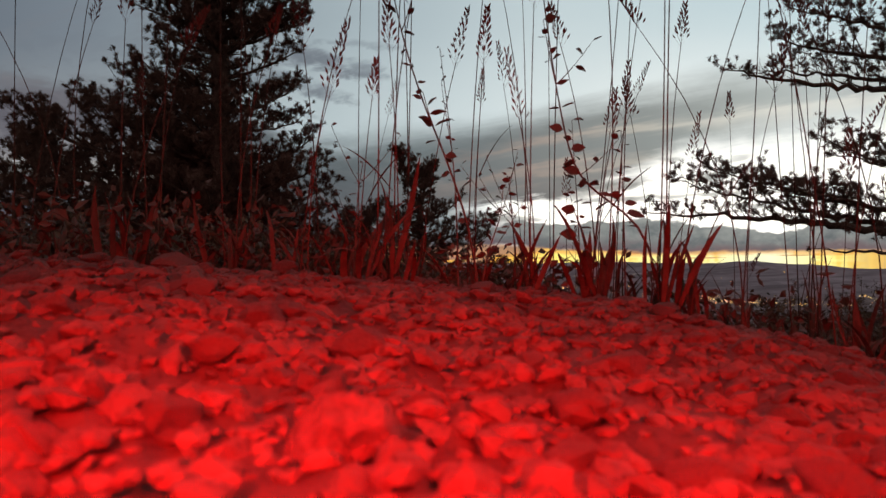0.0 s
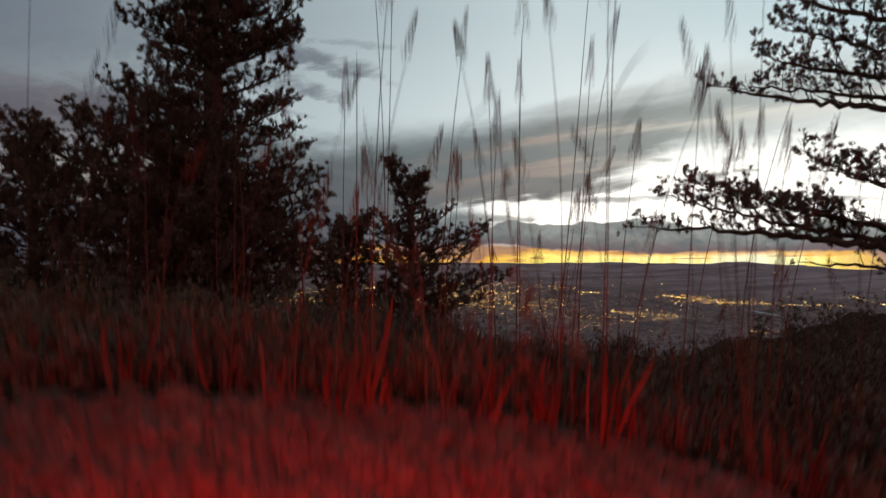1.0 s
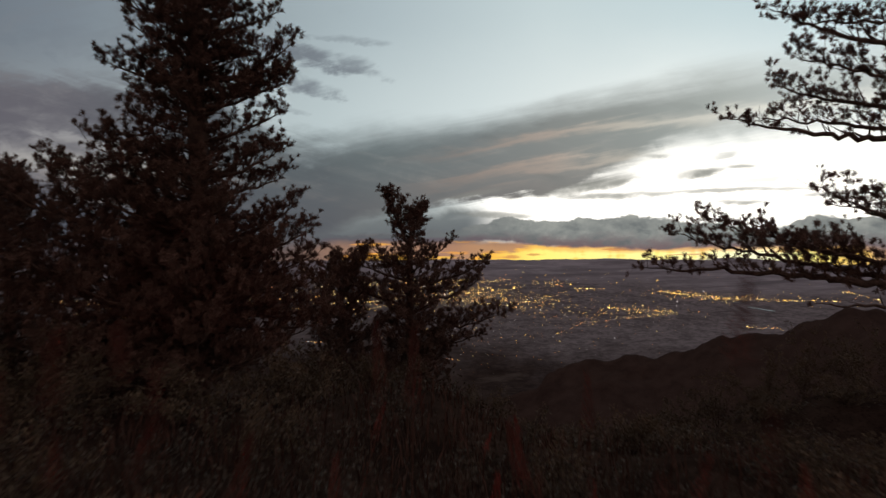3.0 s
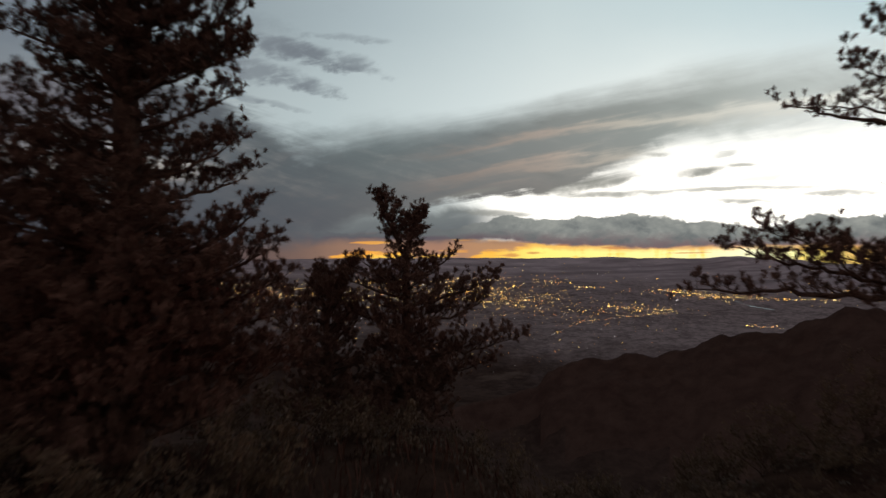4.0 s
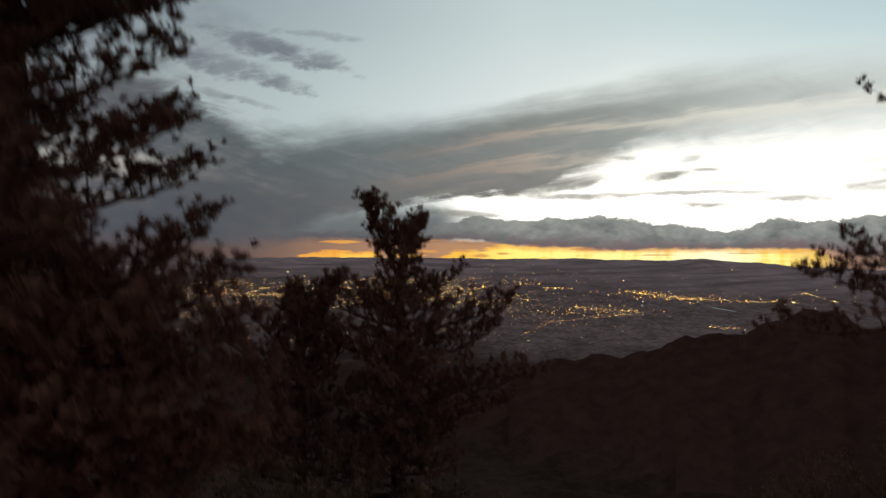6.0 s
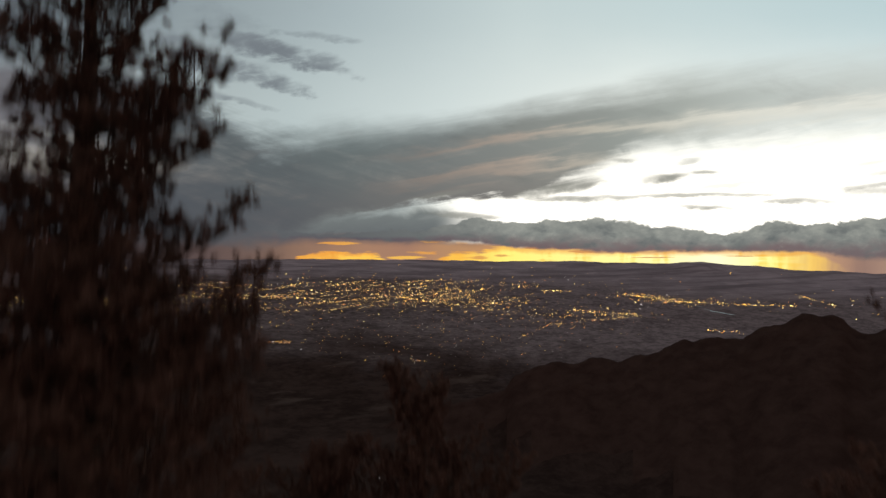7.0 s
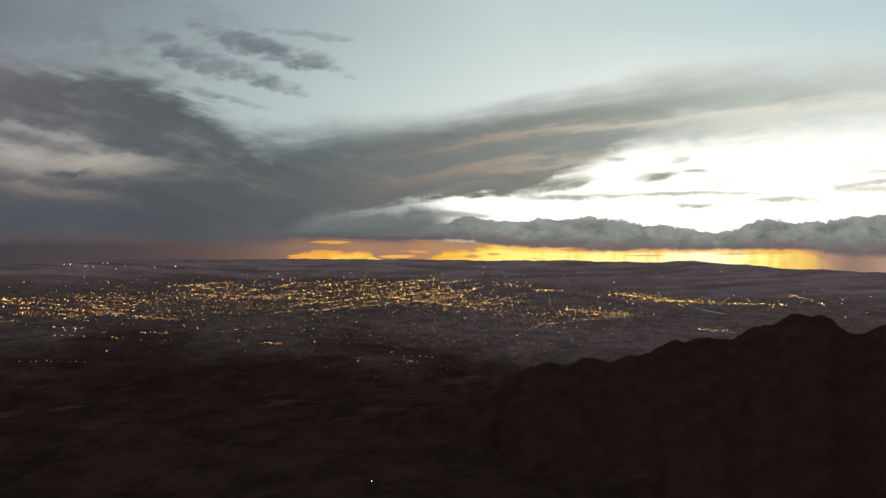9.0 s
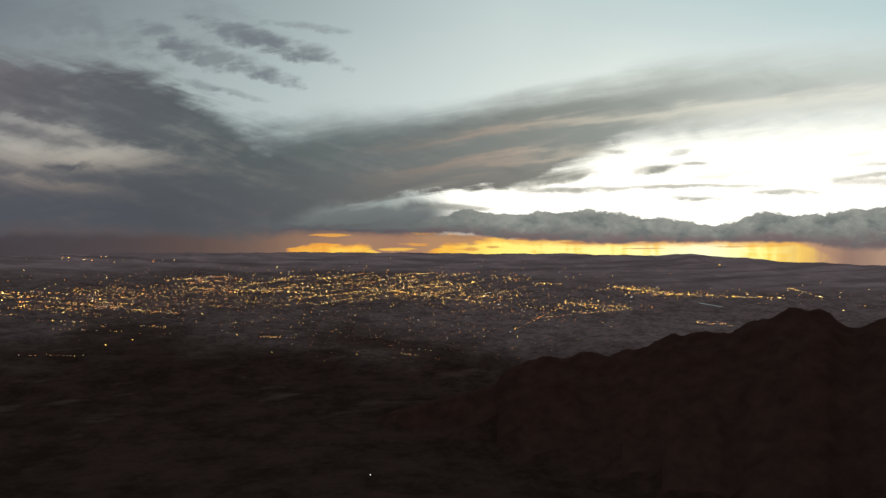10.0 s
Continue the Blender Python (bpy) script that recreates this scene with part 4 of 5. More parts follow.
# ---------------------------------------------------------------- grasses and weeds at the gravel's edge
def blade_mesh(seed, bend, width):
    """A folded grass blade of unit length that bends over."""
    g = np.random.default_rng(seed)
    n = 9
    t = np.linspace(0, 1, n)
    ang = bend * t ** 1.6
    x = np.cumsum(np.sin(ang)) / n
    z = np.cumsum(np.cos(ang)) / n
    w = width * np.sin(math.pi * np.clip(t * 0.86 + 0.14, 0, 1)) ** 0.8
    w[-1] = 0.0004
    tw = g.uniform(-0.5, 0.5) * t
    V = []
    for i in range(n):
        c, sn = math.cos(tw[i]), math.sin(tw[i])
        V += [(x[i] - sn * w[i], c * w[i], z[i]), (x[i] + w[i] * 0.35, 0, z[i]), (x[i] + sn * w[i], -c * w[i], z[i])]
    F = []
    for i in range(n - 1):
        for j in (0, 1):
            F.append((3 * i + j, 3 * i + j + 1, 3 * i + j + 4, 3 * i + j + 3))
    return mesh("blade", V, F, STRAW, True)


BLADES = [blade_mesh(i, b, w) for i, (b, w) in enumerate(((0.35, 0.026), (0.8, 0.022), (1.3, 0.024), (0.5, 0.034), (1.0, 0.030), (1.9, 0.022)))]


def seed_head(heap, p, d, length, g, fat=1.0):
    """A loose panicle: spikelets on short stalks round the tip of a grass stem."""
    for i in range(40):
        f = i / 40
        q = p + d * length * f
        th = i * 2.4 + g.uniform(-0.3, 0.3)
        out = unit(np.array([math.cos(th), math.sin(th), 1.7 + f]))
        e = q + out * length * 0.13 * (1.1 - f) * fat
        s = unit(np.cross(out, g.normal(size=3))) * 0.0021 * fat
        tip = e + out * 0.017
        mid = (e + tip) / 2
        heap.add([q, q + s * 0.2, e + s * 0.2, e], [[0, 1, 2, 3]])
        heap.add([e, mid + s, tip, mid - s], [[0, 1, 2, 3]])
        n = unit(np.cross(out, s)) * 0.0021 * fat
        heap.add([e, mid + n, tip, mid - n], [[0, 1, 2, 3]])


def stalk_path(x, y, z, dx_, dy_, h, g, n=9):
    t = np.linspace(0, 1, n)[:, None]
    wob = np.array([g.normal() * 0.012, g.normal() * 0.012, 0]) * h
    return np.array([x, y, z]) + t * np.array([dx_, dy_, 0]) * t + np.array([0, 0, h]) * t + np.sin(t * math.pi) * wob


def grass_tuft(x, y, seed, blades, tall, stalks, label):
    """stalks: (lean in x, lean in y, height, has seeds, has leaf)."""
    g = np.random.default_rng(seed)
    z = gz(x, y) - 0.01
    root = new("grass_tuft")
    root.location = (x, y, z)
    tagged(root, label, "grass", "grass tufts at the gravel edge")
    for i in range(blades):
        L = tall * g.uniform(0.45, 1.1)
        m = pose(g.normal() * 0.022, g.normal() * 0.022, 0, g.uniform(-24, 24), g.uniform(-22, 22), g.uniform(0, 360)) @ Matrix.Diagonal((L, 0.22 * g.uniform(0.6, 1.25), L, 1))
        part("blade", BLADES[g.integers(0, len(BLADES))], root, m=m)
    for lx, ly, h, seeds, leaf in stalks:
        P = stalk_path(g.normal() * 0.012, g.normal() * 0.012, 0, lx, ly, h, g)
        w = Heap()
        tube(w, P, np.linspace(0.0017, 0.0008, len(P)), 5)
        st = part("stalk", w.mesh("stalk", STRAW, True), root)
        if seeds:
            hd = Heap()
            d = unit(P[-1] - P[-2])
            seed_head(hd, P[-1] - d * 0.02, d, g.uniform(0.10, 0.17), g, g.uniform(0.8, 1.4))
            part("seed_head", hd.mesh("seed_head", PLUME), st, "feathery seed head with red lamplight in its colour")
        if leaf:
            k = 3 + int(g.integers(0, 4))
            m = Matrix.Translation(P[k]) @ pose(0, 0, 0, 0, 28 + g.uniform(-6, 12), g.uniform(-40, 40) + (180 if lx < 0 else 0)) @ Matrix.Diagonal((0.16, 0.10, 0.17, 1))
            part("stalk_leaf", BLADES[3], st, m=m)
    return root


TUFTS = [
    # x, y, blades, tallest, stalks
    (0.150, 1.20, 13, 0.20, [(0.02, 0.1, 0.62, 1, 0), (-0.03, 0.0, 0.36, 1, 0)]),
    (0.290, 1.22, 16, 0.24, [(0.00, 0.1, 0.95, 1, 0), (0.06, 0.0, 0.42, 0, 1), (-0.04, 0.2, 0.60, 1, 0)]),
    (0.395, 1.16, 14, 0.22, [(0.02, 0.0, 1.05, 0, 1), (0.03, 0.05, 0.98, 1, 1)]),
    (0.460, 1.22, 12, 0.23, [(0.22, 0.1, 0.80, 1, 0), (0.12, 0.0, 0.34, 0, 0)]),
    (0.600, 1.30, 10, 0.18, [(-0.20, 0.1, 0.75, 1, 0), (0.10, 0.1, 0.9, 1, 0)]),
    (-0.110, 1.25, 9, 0.22, [(0.03, 0.0, 0.93, 1, 0), (0.09, 0.1, 0.85, 1, 0), (-0.02, 0.0, 0.50, 1, 1)]),
    (-0.150, 1.15, 10, 0.26, [(0.00, 0.0, 0.78, 0, 0)]),
    (-0.210, 1.30, 8, 0.20, [(0.02, 0.1, 0.45, 1, 1)]),
    (-0.300, 1.25, 9, 0.20, [(0.06, 0.0, 0.40, 1, 0), (0.10, 0.1, 0.70, 1, 0)]),
    (0.060, 1.35, 8, 0.18, [(0.06, 0.1, 0.92, 1, 1), (0.02, 0.0, 0.55, 1, 1)]),
    (-0.480, 1.35, 10, 0.22, [(0.05, 0.1, 0.60, 1, 0), (-0.05, 0.1, 0.75, 1, 0)]),
    (-0.700, 1.30, 11, 0.22, [(-0.05, 0.1, 0.62, 1, 0), (0.10, 0.1, 0.55, 1, 0)]),
    (-0.950, 1.45, 11, 0.25, [(0.05, 0.1, 0.70, 1, 0)]),
    (0.720, 1.10, 9, 0.20, [(0.10, 0.1, 0.70, 1, 0), (-0.05, 0.2, 0.95, 1, 0)]),
    (0.900, 1.25, 10, 0.24, [(-0.10, 0.1, 0.85, 1, 0), (0.05, 0.1, 0.50, 0, 1)]),
    (1.050, 1.10, 8, 0.30, [(0.05, 0.1, 0.60, 1, 0)]),
]
TUFTS += [
    (0.84, 1.42, 5, 0.30, [(0.04, 0.0, 1.36, 1, 0), (0.10, 0.1, 0.90, 1, 0)]),
    (-0.10, 1.48, 5, 0.28, [(0.02, 0.0, 1.20, 1, 0), (-0.04, 0.05, 1.22, 1, 0)]),
    (0.42, 1.50, 6, 0.30, [(0.03, 0.0, 0.98, 1, 0), (0.14, 0.1, 1.10, 1, 0)]),
    (0.20, 1.55, 6, 0.30, [(0.00, 0.0, 0.90, 1, 0), (-0.10, 0.1, 1.06, 1, 0)]),
    (0.92, 1.60, 6, 0.30, [(0.00, 0.0, 0.95, 1, 0), (-0.08, 0.0, 1.15, 1, 0)]),
    (-0.72, 1.50, 6, 0.30, [(-0.02, 0.0, 1.12, 1, 0), (0.05, 0.0, 1.15, 1, 0), (0.15, 0.1, 1.02, 1, 0)]),
    (-0.52, 1.60, 6, 0.30, [(0.00, 0.0, 1.08, 1, 0), (0.08, 0.1, 0.95, 1, 0), (-0.12, 0.1, 1.18, 1, 0)]),
    (-1.20, 1.70, 6, 0.30, [(0.00, 0.0, 1.28, 1, 0), (0.10, 0.1, 0.95, 1, 0)]),
    (1.25, 1.60, 6, 0.30, [(0.00, 0.0, 0.98, 1, 0), (0.12, 0.0, 1.10, 1, 0)]),
]
for k, (x, y, blades, tall, stalks) in enumerate(TUFTS):
    grass_tuft(x, y, 300 + k, blades, tall, stalks, "dry grass tuft with tall seed stalks beside gravel")


def leaf_mesh(long):
    """A small folded oval leaf on a short stalk."""
    t = np.linspace(0, 1, 7)
    w = 0.36 * np.sin(math.pi * t ** 0.8) * (0.55 if long else 1.0)
    V, F = [], []
    for a, b in zip(t, w):
        V += [(-b, a + 0.12, 0.18 * b), (0, a + 0.12, -0.12 * a * a), (b, a + 0.12, 0.18 * b)]
    for i in range(6):
        for j in (0, 1):
            F.append((3 * i + j, 3 * i + j + 1, 3 * i + j + 4, 3 * i + j + 3))
    k = len(V)
    V += [(-0.02, 0, 0), (0.02, 0, 0), (0.02, 0.14, 0), (-0.02, 0.14, 0)]
    F.append((k, k + 1, k + 2, k + 3))
    return mesh("leaf", V, F, WEED, True)


ROUND_LEAF, LONG_LEAF = leaf_mesh(False), leaf_mesh(True)


def weed(points, leaves, size, seed, label, thick=0.0022, twigs=0):
    """A leafy weed: a stem through the points, with leaves in turn along it."""
    g = np.random.default_rng(seed)
    pts = np.array(points, float)
    root = new("weed")
    root.location = pts[0]
    tagged(root, label, "weed", "weeds at the gravel edge")
    pts = pts - pts[0]
    t = np.linspace(0, 1, 22)
    src = np.linspace(0, 1, len(pts))
    P = np.stack([np.interp(t, src, pts[:, k]) for k in range(3)], 1)
    for _ in range(3):
        P[1:-1] = (P[:-2] + P[1:-1] * 2 + P[2:]) / 4
    w = Heap()
    tube(w, P, np.linspace(thick, thick * 0.35, len(t)), 6)
    spots = [(P[int(f * 21)], size * (1.15 - 0.75 * f)) for f in np.linspace(0.28, 1.0, leaves)]
    for i in range(twigs):
        k = int(g.integers(6, 18))
        e = P[k] + np.array([g.uniform(-0.09, 0.09), g.uniform(-0.03, 0.03), g.uniform(0.05, 0.14)])
        q = curve3(P[k], (P[k] + e) / 2 + [0, 0, -0.01], e, 5)
        tube(w, q, np.linspace(thick * 0.5, thick * 0.25, 5), 4)
        spots += [(q[j], size * 0.55) for j in (2, 3, 4)]
    part("stem", w.mesh("stem", WEED, True), root)
    for i, (p, s) in enumerate(spots):
        s *= g.uniform(0.8, 1.6)
        m = Matrix.Translation(p) @ pose(0, 0, 0, g.uniform(-25, 55), g.uniform(-70, 70), (90 if i % 2 else -90) + g.uniform(-50, 50)) @ Matrix.Diagonal((s, s, s, 1))
        part("leaf", LONG_LEAF if g.uniform() < 0.3 else ROUND_LEAF, root, m=m)
    return root


def edge(x, y, z):
    return (x, y, gz(x, y) - 0.01 if z is None else z)


WEEDS = [
    ([edge(0.062, 1.20, None), (0.040, 1.2, 0.14), (-0.010, 1.2, 0.28), (-0.045, 1.2, 0.36), (-0.085, 1.2, 0.48), (-0.112, 1.2, 0.60), (-0.125, 1.2, 0.68)], 20, 0.030, 2),
    ([edge(0.020, 1.22, None), (0.015, 1.22, 0.20), (0.000, 1.22, 0.35), (-0.018, 1.22, 0.49)], 18, 0.015, 1),
    ([edge(0.410, 1.18, None), (0.385, 1.18, 0.13), (0.275, 1.18, 0.20), (0.235, 1.18, 0.25), (0.205, 1.18, 0.40), (0.180, 1.18, 0.58), (0.165, 1.18, 0.72)], 22, 0.030, 3),
    ([edge(0.345, 1.20, None), (0.342, 1.2, 0.12), (0.338, 1.2, 0.22), (0.336, 1.2, 0.32)], 12, 0.024, 0),
    ([edge(0.270, 1.24, None), (0.262, 1.24, 0.12), (0.258, 1.24, 0.20), (0.250, 1.24, 0.31)], 14, 0.028, 2),
    ([edge(0.140, 1.26, None), (0.135, 1.26, 0.10), (0.125, 1.26, 0.22), (0.120, 1.26, 0.24)], 10, 0.020, 3),
    ([edge(0.060, 1.18, None), (0.075, 1.18, 0.08), (0.100, 1.18, 0.15), (0.105, 1.18, 0.21)], 12, 0.020, 3),
    ([edge(-0.190, 1.22, None), (-0.185, 1.22, 0.10), (-0.180, 1.22, 0.2), (-0.17, 1.22, 0.26)], 14, 0.016, 4),
]
for k, (pts, n, size, tw) in enumerate(WEEDS):
    weed(pts, n, size, 400 + k, "leafy weed with thin arching stem beside gravel", 0.0026 if k in (0, 2) else 0.0018, tw)


def low_growth():
    """Dense low leaves and grass behind the gravel's rim and down the slope."""
    g = np.random.default_rng(77)
    heap = Heap()
    n = 9500
    r = np.exp(g.uniform(math.log(1.6), math.log(14), n))
    a = np.radians(g.uniform(-52, 56, n))
    x, y = np.sin(a) * r, np.cos(a) * r
    z = ground_z(x, y) - 0.02
    h = g.uniform(0.08, 0.34, n) * np.clip(r / 3.2, 0.45, 1.2)
    th = g.uniform(0, 6.28, n)
    lean = np.stack([np.cos(th), np.sin(th), 0 * th], 1) * (h * g.uniform(0.1, 0.6, n))[:, None]
    side = np.stack([-np.sin(th), np.cos(th), 0 * th], 1) * (0.0035 + 0.001 * r)[:, None]
    p = np.stack([x, y, z], 1)
    up = np.array([[0, 0, 1.0]]) * h[:, None]
    V = np.stack([p - side, p + side, p + up * 0.6 + lean * 0.35 + side * 0.8, p + up * 0.6 + lean * 0.35 - side * 0.8, p + up + lean + side * 0.08, p + up + lean - side * 0.08], 1).reshape(-1, 3)
    k = np.arange(n)[:, None] * 6
    heap.add(V, np.concatenate([k + np.array([[0, 1, 2, 3]]), k + np.array([[3, 2, 4, 5]])]))
    ob = new("slope_grass", heap.mesh("slope_grass", STRAW))
    tagged(ob, "dry brown grass covering the slope", "grass", kind="stuff")
    heap, plumes = Heap(), Heap()
    for i in range(40):
        rr = math.exp(g.uniform(math.log(1.5), math.log(5.0 if i < 24 else 2.6)))
        aa = math.radians(g.uniform(-44 if i < 24 else 2, 46))
        xx, yy = math.sin(aa) * rr, math.cos(aa) * rr
        hh = g.uniform(0.55, 1.05) if abs(xx + 0.05) < 0.35 else g.uniform(0.6, 1.35 if i < 24 else 0.95)
        P = stalk_path(xx, yy, gz(xx, yy), g.normal() * 0.10, g.normal() * 0.1, hh, g)
        tube(heap, P, np.linspace(0.0018, 0.0009, len(P)), 4)
        d = unit(P[-1] - P[-2])
        seed_head(plumes, P[-1] - d * 0.02, d, g.uniform(0.11, 0.19), g, g.uniform(0.9, 1.6) if i < 24 else g.uniform(1.0, 1.5))
    ob = new("seeding_grass", heap.mesh("seeding_grass", STRAW))
    part("seed_heads", plumes.mesh("seed_heads", PLUME), ob, "feathery seed heads with red lamplight in their colour")
    tagged(ob, "tall thin grass stalks with feathery seed heads", "grass", kind="stuff")
    heap = Heap()
    n = 42000
    c = g.integers(0, 760, n)
    cr = np.exp(g.uniform(math.log(1.5), math.log(24), 760))
    ca = np.radians(g.uniform(-48, 52, 760))
    rad = g.uniform(0.14, 0.40, 760) * np.clip(0.30 + 0.18 * cr, 0.4, 1.3)
    cx, cy = np.sin(ca) * cr, np.cos(ca) * cr
    th, f = g.uniform(0, 6.28, n), np.sqrt(g.uniform(0, 1, n))
    x, y = cx[c] + np.cos(th) * f * rad[c], cy[c] + np.sin(th) * f * rad[c]
    z = ground_z(x, y) + rad[c] * g.uniform(0.1, 1.3, n) * (1.1 - f * 0.5)
    d = g.normal(size=(n, 3)) + [0, 0, 0.3]
    d /= np.linalg.norm(d, axis=1)[:, None]
    wide = (0.7 + 0.10 * cr)[c]
    leaf_quads(heap, np.stack([x, y, z], 1), d, g.normal(size=(n, 3)), g.uniform(0.02, 0.05, n) * wide, g.uniform(0.006, 0.014, n) * wide)
    ob = new("ground_cover", heap.mesh("ground_cover", WEED))
    tagged(ob, "low leafy ground cover between grasses", "plants", kind="stuff")


low_growth()


# ---------------------------------------------------------------- the town on the plain
def plain_spot(bearing, dip):
    """Where a ray from over the summit, so many degrees below level, meets the plain."""
    r = np.linspace(1750, 4860, 500)
    a = np.radians(bearing)
    x, y = np.sin(a) * r, np.cos(a) * r
    z = ground_z(x, y)
    d = np.degrees(np.arctan2(11.0 - z, np.hypot(x, y - 6)))
    k = int(np.argmin(np.abs(d - dip)))
    return x[k], y[k], z[k], r[k]


def town_lights():
    g = np.random.default_rng(5)
    spots = []
    streets = [(-28.9, 4.98, -18.4, 6.43), (-31.6, 4.23, -27.2, 4.87), (-19.8, 3.52, -14.3, 3.18), (-18.0, 4.22, -7.4, 4.73), (-7.4, 5.85, 2.9, 3.96),
               (-10.9, 5.46, -1.3, 4.46), (-14.8, 4.66, -3.3, 3.8), (-0.2, 3.15, 4.5, 2.83), (-3.3, 4.21, 8.2, 5.55), (10.5, 8.18, 15.4, 5.72)]
    streets += [(13.4, 6.81, 20.4, 5.78), (15.4, 5.36, 20.9, 5.56), (19.7, 3.8, 24.2, 4.14), (24.2, 4.24, 28.3, 4.25), (33.7, 3.34, 36.4, 4.13), (29.1, 4.3, 33.7, 4.16),
                (26.7, 6.59, 29.1, 6.57), (-12.1, 8.53, -10.2, 8.63), (0.6, 10.28, 2.1, 10.43), (-21.9, 7.24, -19.8, 7.43), (12.4, 3.64, 15.4, 3.67)]
    for b0, d0, b1, d1 in streets:
        for i in range(int(8 + abs(b1 - b0) * 9.0)):
            f = g.uniform()
            spots.append((b0 + (b1 - b0) * f, d0 + (d1 - d0) * f + g.normal() * 0.032, g.uniform(0.5, 1.1)))
    # side streets, all in the town's two directions
    for i in range(150):
        b = g.uniform(-33, 11)
        d = (4.0 if b < -20 else 3.15) + abs(g.normal()) * 1.5
        run = g.uniform(1.0, 6.0)
        tilt = 0.10 if b < -14 else -0.11
        for k in range(int(run * 4.6)):
            f = g.uniform()
            spots.append((b + run * f, d + tilt * run * f + g.normal() * 0.020, g.uniform(0.4, 0.95)))
    # districts: bearing, dip, spread of both, number
    for b, d, sb, sd, n in ((0.5, 4.3, 3.4, 0.55, 420), (6.5, 4.9, 2.6, 0.5, 260), (14.5, 5.9, 3.4, 0.8, 330), (19.5, 5.6, 1.8, 0.3, 110), (26, 4.2, 2.6, 0.2, 170), (21.5, 3.9, 1.8, 0.12, 120), (24.5, 4.25, 1.6, 0.10, 110),
                            (-12, 4.2, 8.0, 0.9, 520), (-24, 4.8, 6.0, 0.8, 380), (-8, 7.0, 9.0, 1.3, 420), (4, 8.2, 6.0, 1.6, 330), (28, 6.55, 0.9, 0.12, 40),
                            (-11, 8.6, 0.7, 0.08, 22), (-22.6, 4.9, 0.7, 0.06, 26), (-10.2, 3.55, 0.3, 0.04, 16), (-25, 1.75, 3.0, 0.15, 26), (12, 2.6, 12.0, 0.5, 90), (35, 3.8, 4.0, 0.5, 60)):
        for i in range(int(n * (1.0 if d < 5.5 else 0.9))):
            spots.append((b + g.normal() * sb, d + g.normal() * sd, g.uniform(0.35, 0.95) * (1.25 if n < 50 else 1)))
    heaps = {"amber": Heap(), "pale": Heap(), "orange": Heap(), "white": Heap()}
    octa = np.array([(1, 0, 0), (-1, 0, 0), (0, 1, 0), (0, -1, 0), (0, 0, 1), (0, 0, -1)], float)
    tri = [(0, 2, 4), (2, 1, 4), (1, 3, 4), (3, 0, 4), (2, 0, 5), (1, 2, 5), (3, 1, 5), (0, 3, 5)]
    for b, d, s in spots:
        if d < 1.5 or d > 12.3 or (b > 9 and d > float(crest_dip(b)) - 0.15):
            continue
        x, y, z, r = plain_spot(b, d)
        size = r / 1089 * (0.42 if d < 6.0 else 0.34) * s * min(2.2, (1 - g.uniform()) ** -0.3)
        u = g.uniform()
        near = d > 6.2
        kind = "orange" if u < (0.42 if near or b < -14 else 0.22) else "white" if u > (0.80 if near else 0.93) else "pale" if u > 0.66 else "amber"
        heaps[kind].add(octa * [size * g.uniform(1.2, 2.6), size, size * 0.85] + [x, y, z + size], tri)
    for kind, mat in (("amber", AMBER), ("pale", PALE), ("orange", ORANGE), ("white", WHITE)):
        ob = new("street_lights", heaps[kind].mesh("street_lights", mat))
        tagged(ob, f"distant {kind} town lights spread over the valley", "lights", kind="stuff")


town_lights()


def lone_lamp():
    h = Heap()
    octa = np.array([(1, 0, 0), (-1, 0, 0), (0, 1, 0), (0, -1, 0), (0, 0, 1), (0, 0, -1)], float)
    a, r = math.radians(-2.1), 1060.0
    x, y = math.sin(a) * r, math.cos(a) * r
    z = 11.0 - r * math.tan(math.radians(20.5))
    h.add(octa * 1.0 + [x, y, max(z, gz(x, y) + 1.0)], [(0, 2, 4), (2, 1, 4), (1, 3, 4), (3, 0, 4), (2, 0, 5), (1, 2, 5), (3, 1, 5), (0, 3, 5)])
    ob = new("road_lamp", h.mesh("road_lamp", LAMP))
    tagged(ob, "single white lamp on the dark foothills", "lamp")


lone_lamp()


def river():
    """A bend of the river, catching the sky."""
    V, F = [], []
    pts = [(25.6, 4.45), (26.4, 4.70), (27.0, 4.92), (27.8, 5.02), (28.3, 5.12), (28.9, 5.18)]
    for i, (b, d) in enumerate(pts):
        x, y, z, r = plain_spot(b, d)
        w = (3, 5, 9, 5, 8, 2)[i]
        V += [(x, y - w * 1.6, gz(x, y - w * 1.6) + 1.5), (x, y + w * 1.6, gz(x, y + w * 1.6) + 1.5)]
        if i:
            k = 2 * i
            F.append((k - 2, k, k + 1, k - 1))
    ob = new("water", mesh("water", V, F, WATER))
    tagged(ob, "thin bend of river shining on the dark plain", "river", kind="structure")


river()


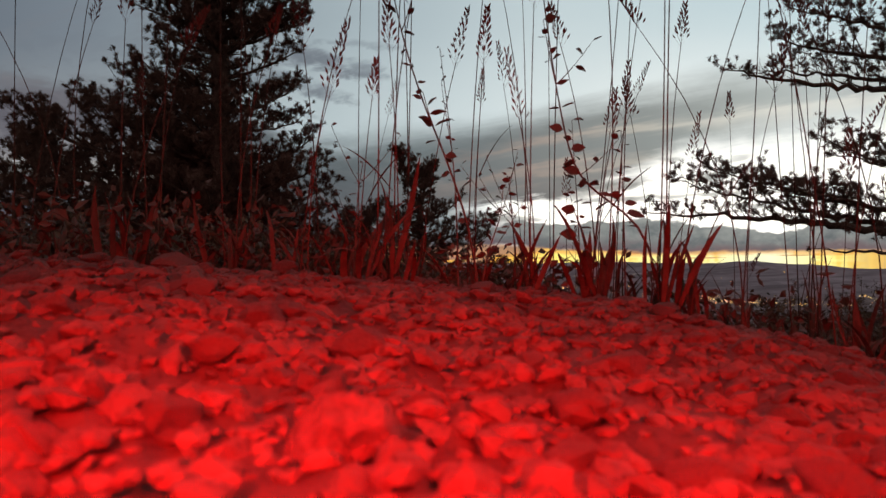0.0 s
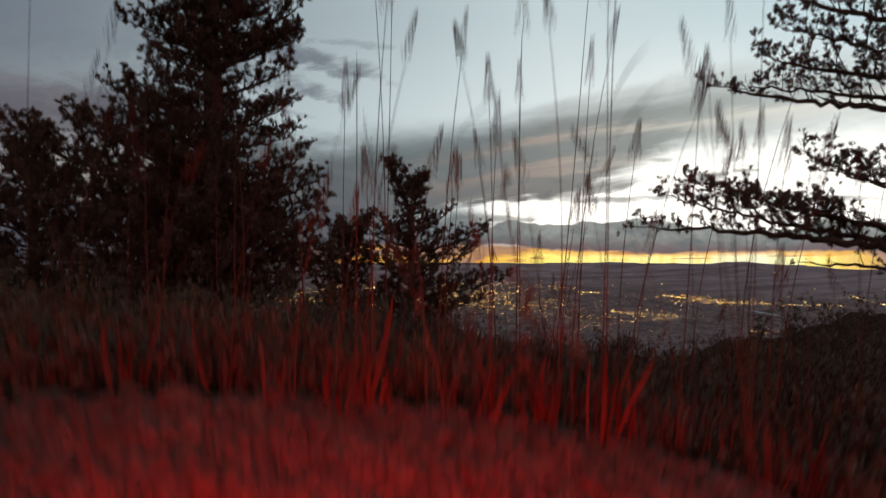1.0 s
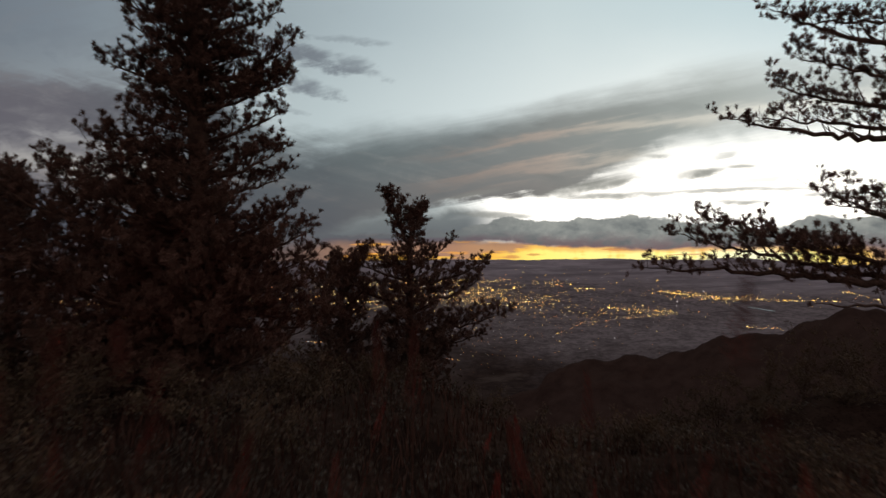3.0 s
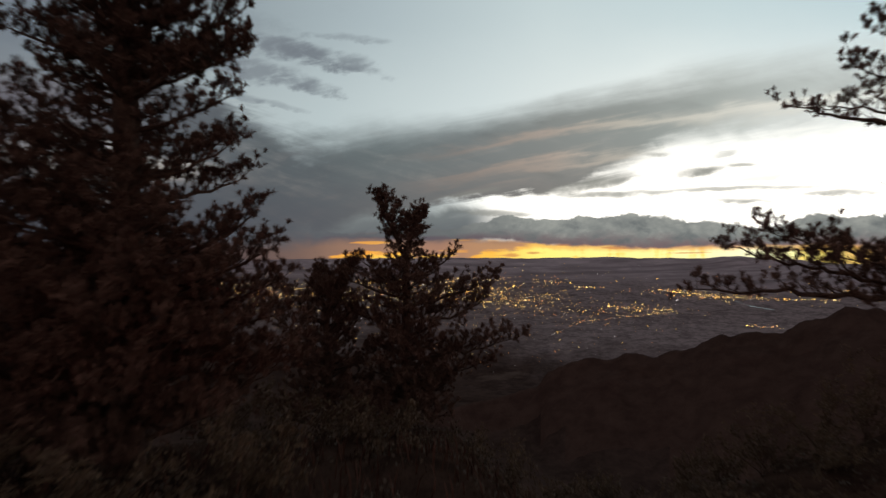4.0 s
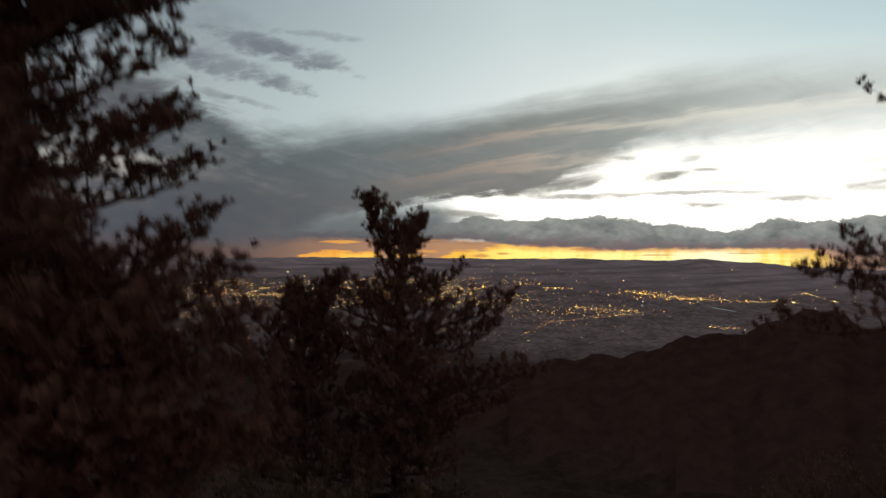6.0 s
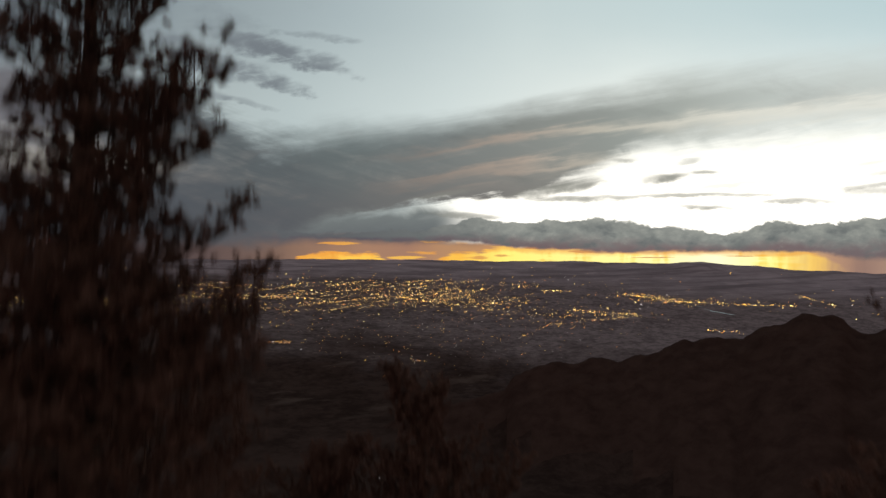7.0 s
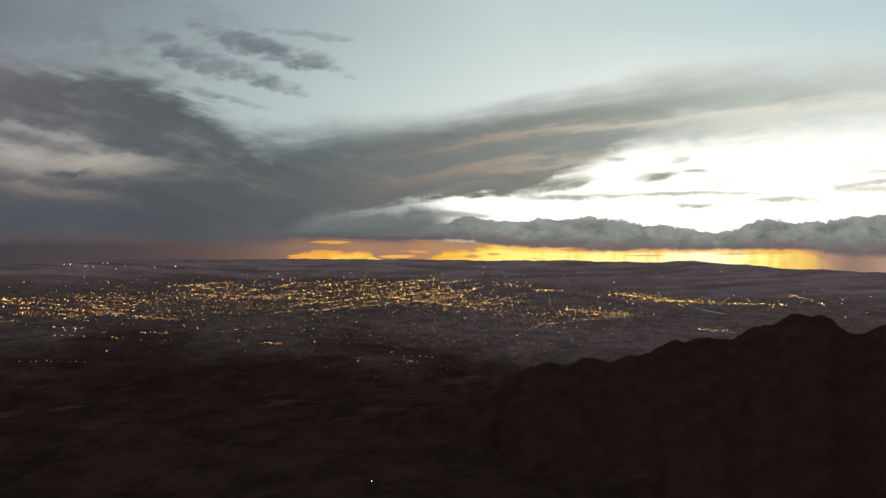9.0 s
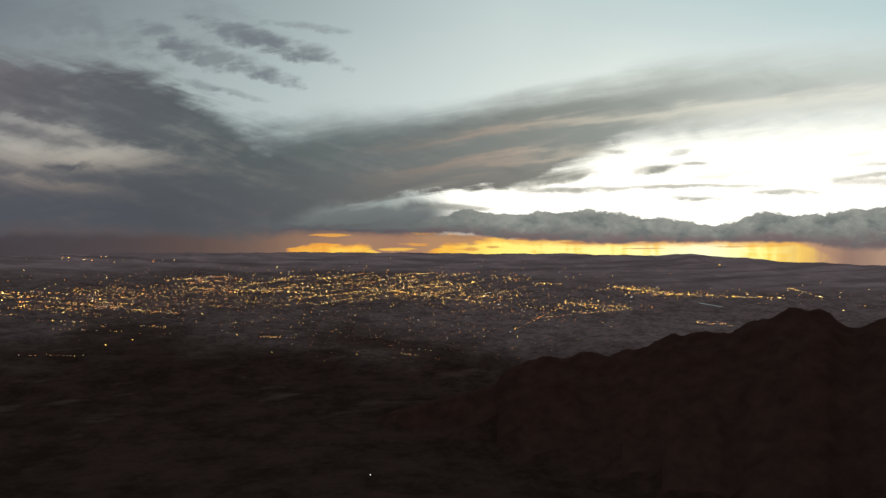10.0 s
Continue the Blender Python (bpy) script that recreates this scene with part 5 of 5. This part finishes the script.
# ---------------------------------------------------------------- stones and gravel
def stone_mesh(seed, name="stone", fine=2, cut=0.60, planes=(), mat=STONE):
    g = np.random.default_rng(seed)
    bm = bmesh.new()
    bmesh.ops.create_icosphere(bm, subdivisions=fine, radius=1.0)
    off = g.uniform(-50, 50, 3)
    cuts = [unit(g.normal(size=3)) for _ in range(6)]
    for v in bm.verts:
        p = np.array(v.co)
        for c in cuts:
            e = p @ c - cut
            if e > 0:
                p = p - c * e * 0.85
        for nx, ny, nz, far in planes:
            c = unit(np.array((nx, ny, nz)))
            p = p - c * max(0.0, p @ c - far) * 0.94
        k = 1 + 0.16 * noise.noise(Vector(p * 1.7 + off))
        v.co = Vector(p * k * [1.25, 0.95, 0.60])
    V = [tuple(v.co) for v in bm.verts]
    bm.verts.index_update()
    F = [[v.index for v in f.verts] for f in bm.faces]
    bm.free()
    return mesh(name, V, F, mat)


STONES = [stone_mesh(500 + i) for i in range(14)] + [stone_mesh(541, fine=4, cut=0.85, planes=((0.1, -0.45, 0.85, 0.55), (-0.75, -0.3, 0.5, 0.62), (0.9, -0.2, 0.3, 0.70), (0.1, -0.9, -0.3, 0.62), (0.35, 0.3, 0.9, 0.66), (-0.4, -0.85, 0.2, 0.66)), mat=PALE_STONE)]


def scatter_stones():
    g = np.random.default_rng(31)
    laid = [(-0.036, 0.224, 0.0180, 14), (0.185, 0.86, 0.017, 3), (0.205, 0.37, 0.016, 5), (0.19, 0.78, 0.016, 2), (-0.78, 1.14, 0.045, 1), (-0.64, 1.22, 0.05, 4),
            (-0.52, 1.18, 0.045, 7), (-0.32, 1.20, 0.030, 8), (-0.95, 1.08, 0.05, 9), (0.42, 1.02, 0.030, 6), (0.30, 1.06, 0.026, 10), (-0.06, 0.42, 0.020, 11), (-0.15, 0.50, 0.022, 2),
            (-0.86, 1.22, 0.04, 3), (-0.42, 1.25, 0.035, 0)]
    while len(laid) < 296:
        r = g.uniform(0.24, 1.45)
        a = math.radians(g.uniform(-46, 46))
        laid.append((math.sin(a) * r, math.cos(a) * r, 0.0075 * min(2.6, (1 - g.uniform()) ** -0.32) * (0.7 + 0.5 * r), int(g.integers(0, 14))))
    for x, y, s, k in laid:
        tall = 1.75 if k == 14 else 1.0
        m = Matrix.Translation((x, y, gz(x, y) + unevenness(x, y) + s * (0.58 if k == 14 else 0.30))) @ pose(0, 0, 0, *((4, -8, 10) if k == 14 else (g.uniform(-22, 22), g.uniform(-22, 22), g.uniform(0, 360)))) @ Matrix.Diagonal((s, s, s * tall, 1))
        part("stone", STONES[k], ground, m=m)
    # the finer gravel between
    small = [stone_mesh(600 + k, "pebble", 1) for k in range(8)]
    tmpl = [np.array([v.co for v in me.vertices]) for me in small]
    face = [np.array([p.vertices[:] for p in me.polygons]) for me in small]
    for me in small:
        bpy.data.meshes.remove(me)
    heap = Heap()
    rs = 0.13 + 1.45 * g.uniform(0, 1, 17000) ** 0.75
    turn = np.radians(g.uniform(-50, 50, 17000))
    xs, ys = np.sin(turn) * rs, np.cos(turn) * rs
    zs = ground_z(xs, ys)
    for i in range(17000):
        r, x, y = rs[i], xs[i], ys[i]
        s = min(0.0135, 0.0031 * (1 - g.uniform()) ** -0.55) * (0.6 + 0.7 * r)
        q = Euler((g.normal() * 0.32, g.normal() * 0.32, g.uniform(0, 6.28))).to_matrix()
        k = int(g.integers(0, 8))
        heap.add(tmpl[k] @ np.array(q).T * s + [x, y, zs[i] + unevenness(x, y) + s * 0.15], face[k])
    ob = new("gravel", heap.mesh("gravel", STONE))
    tagged(ob, "loose pale angular gravel under a red light", "gravel", kind="stuff")


scatter_stones()
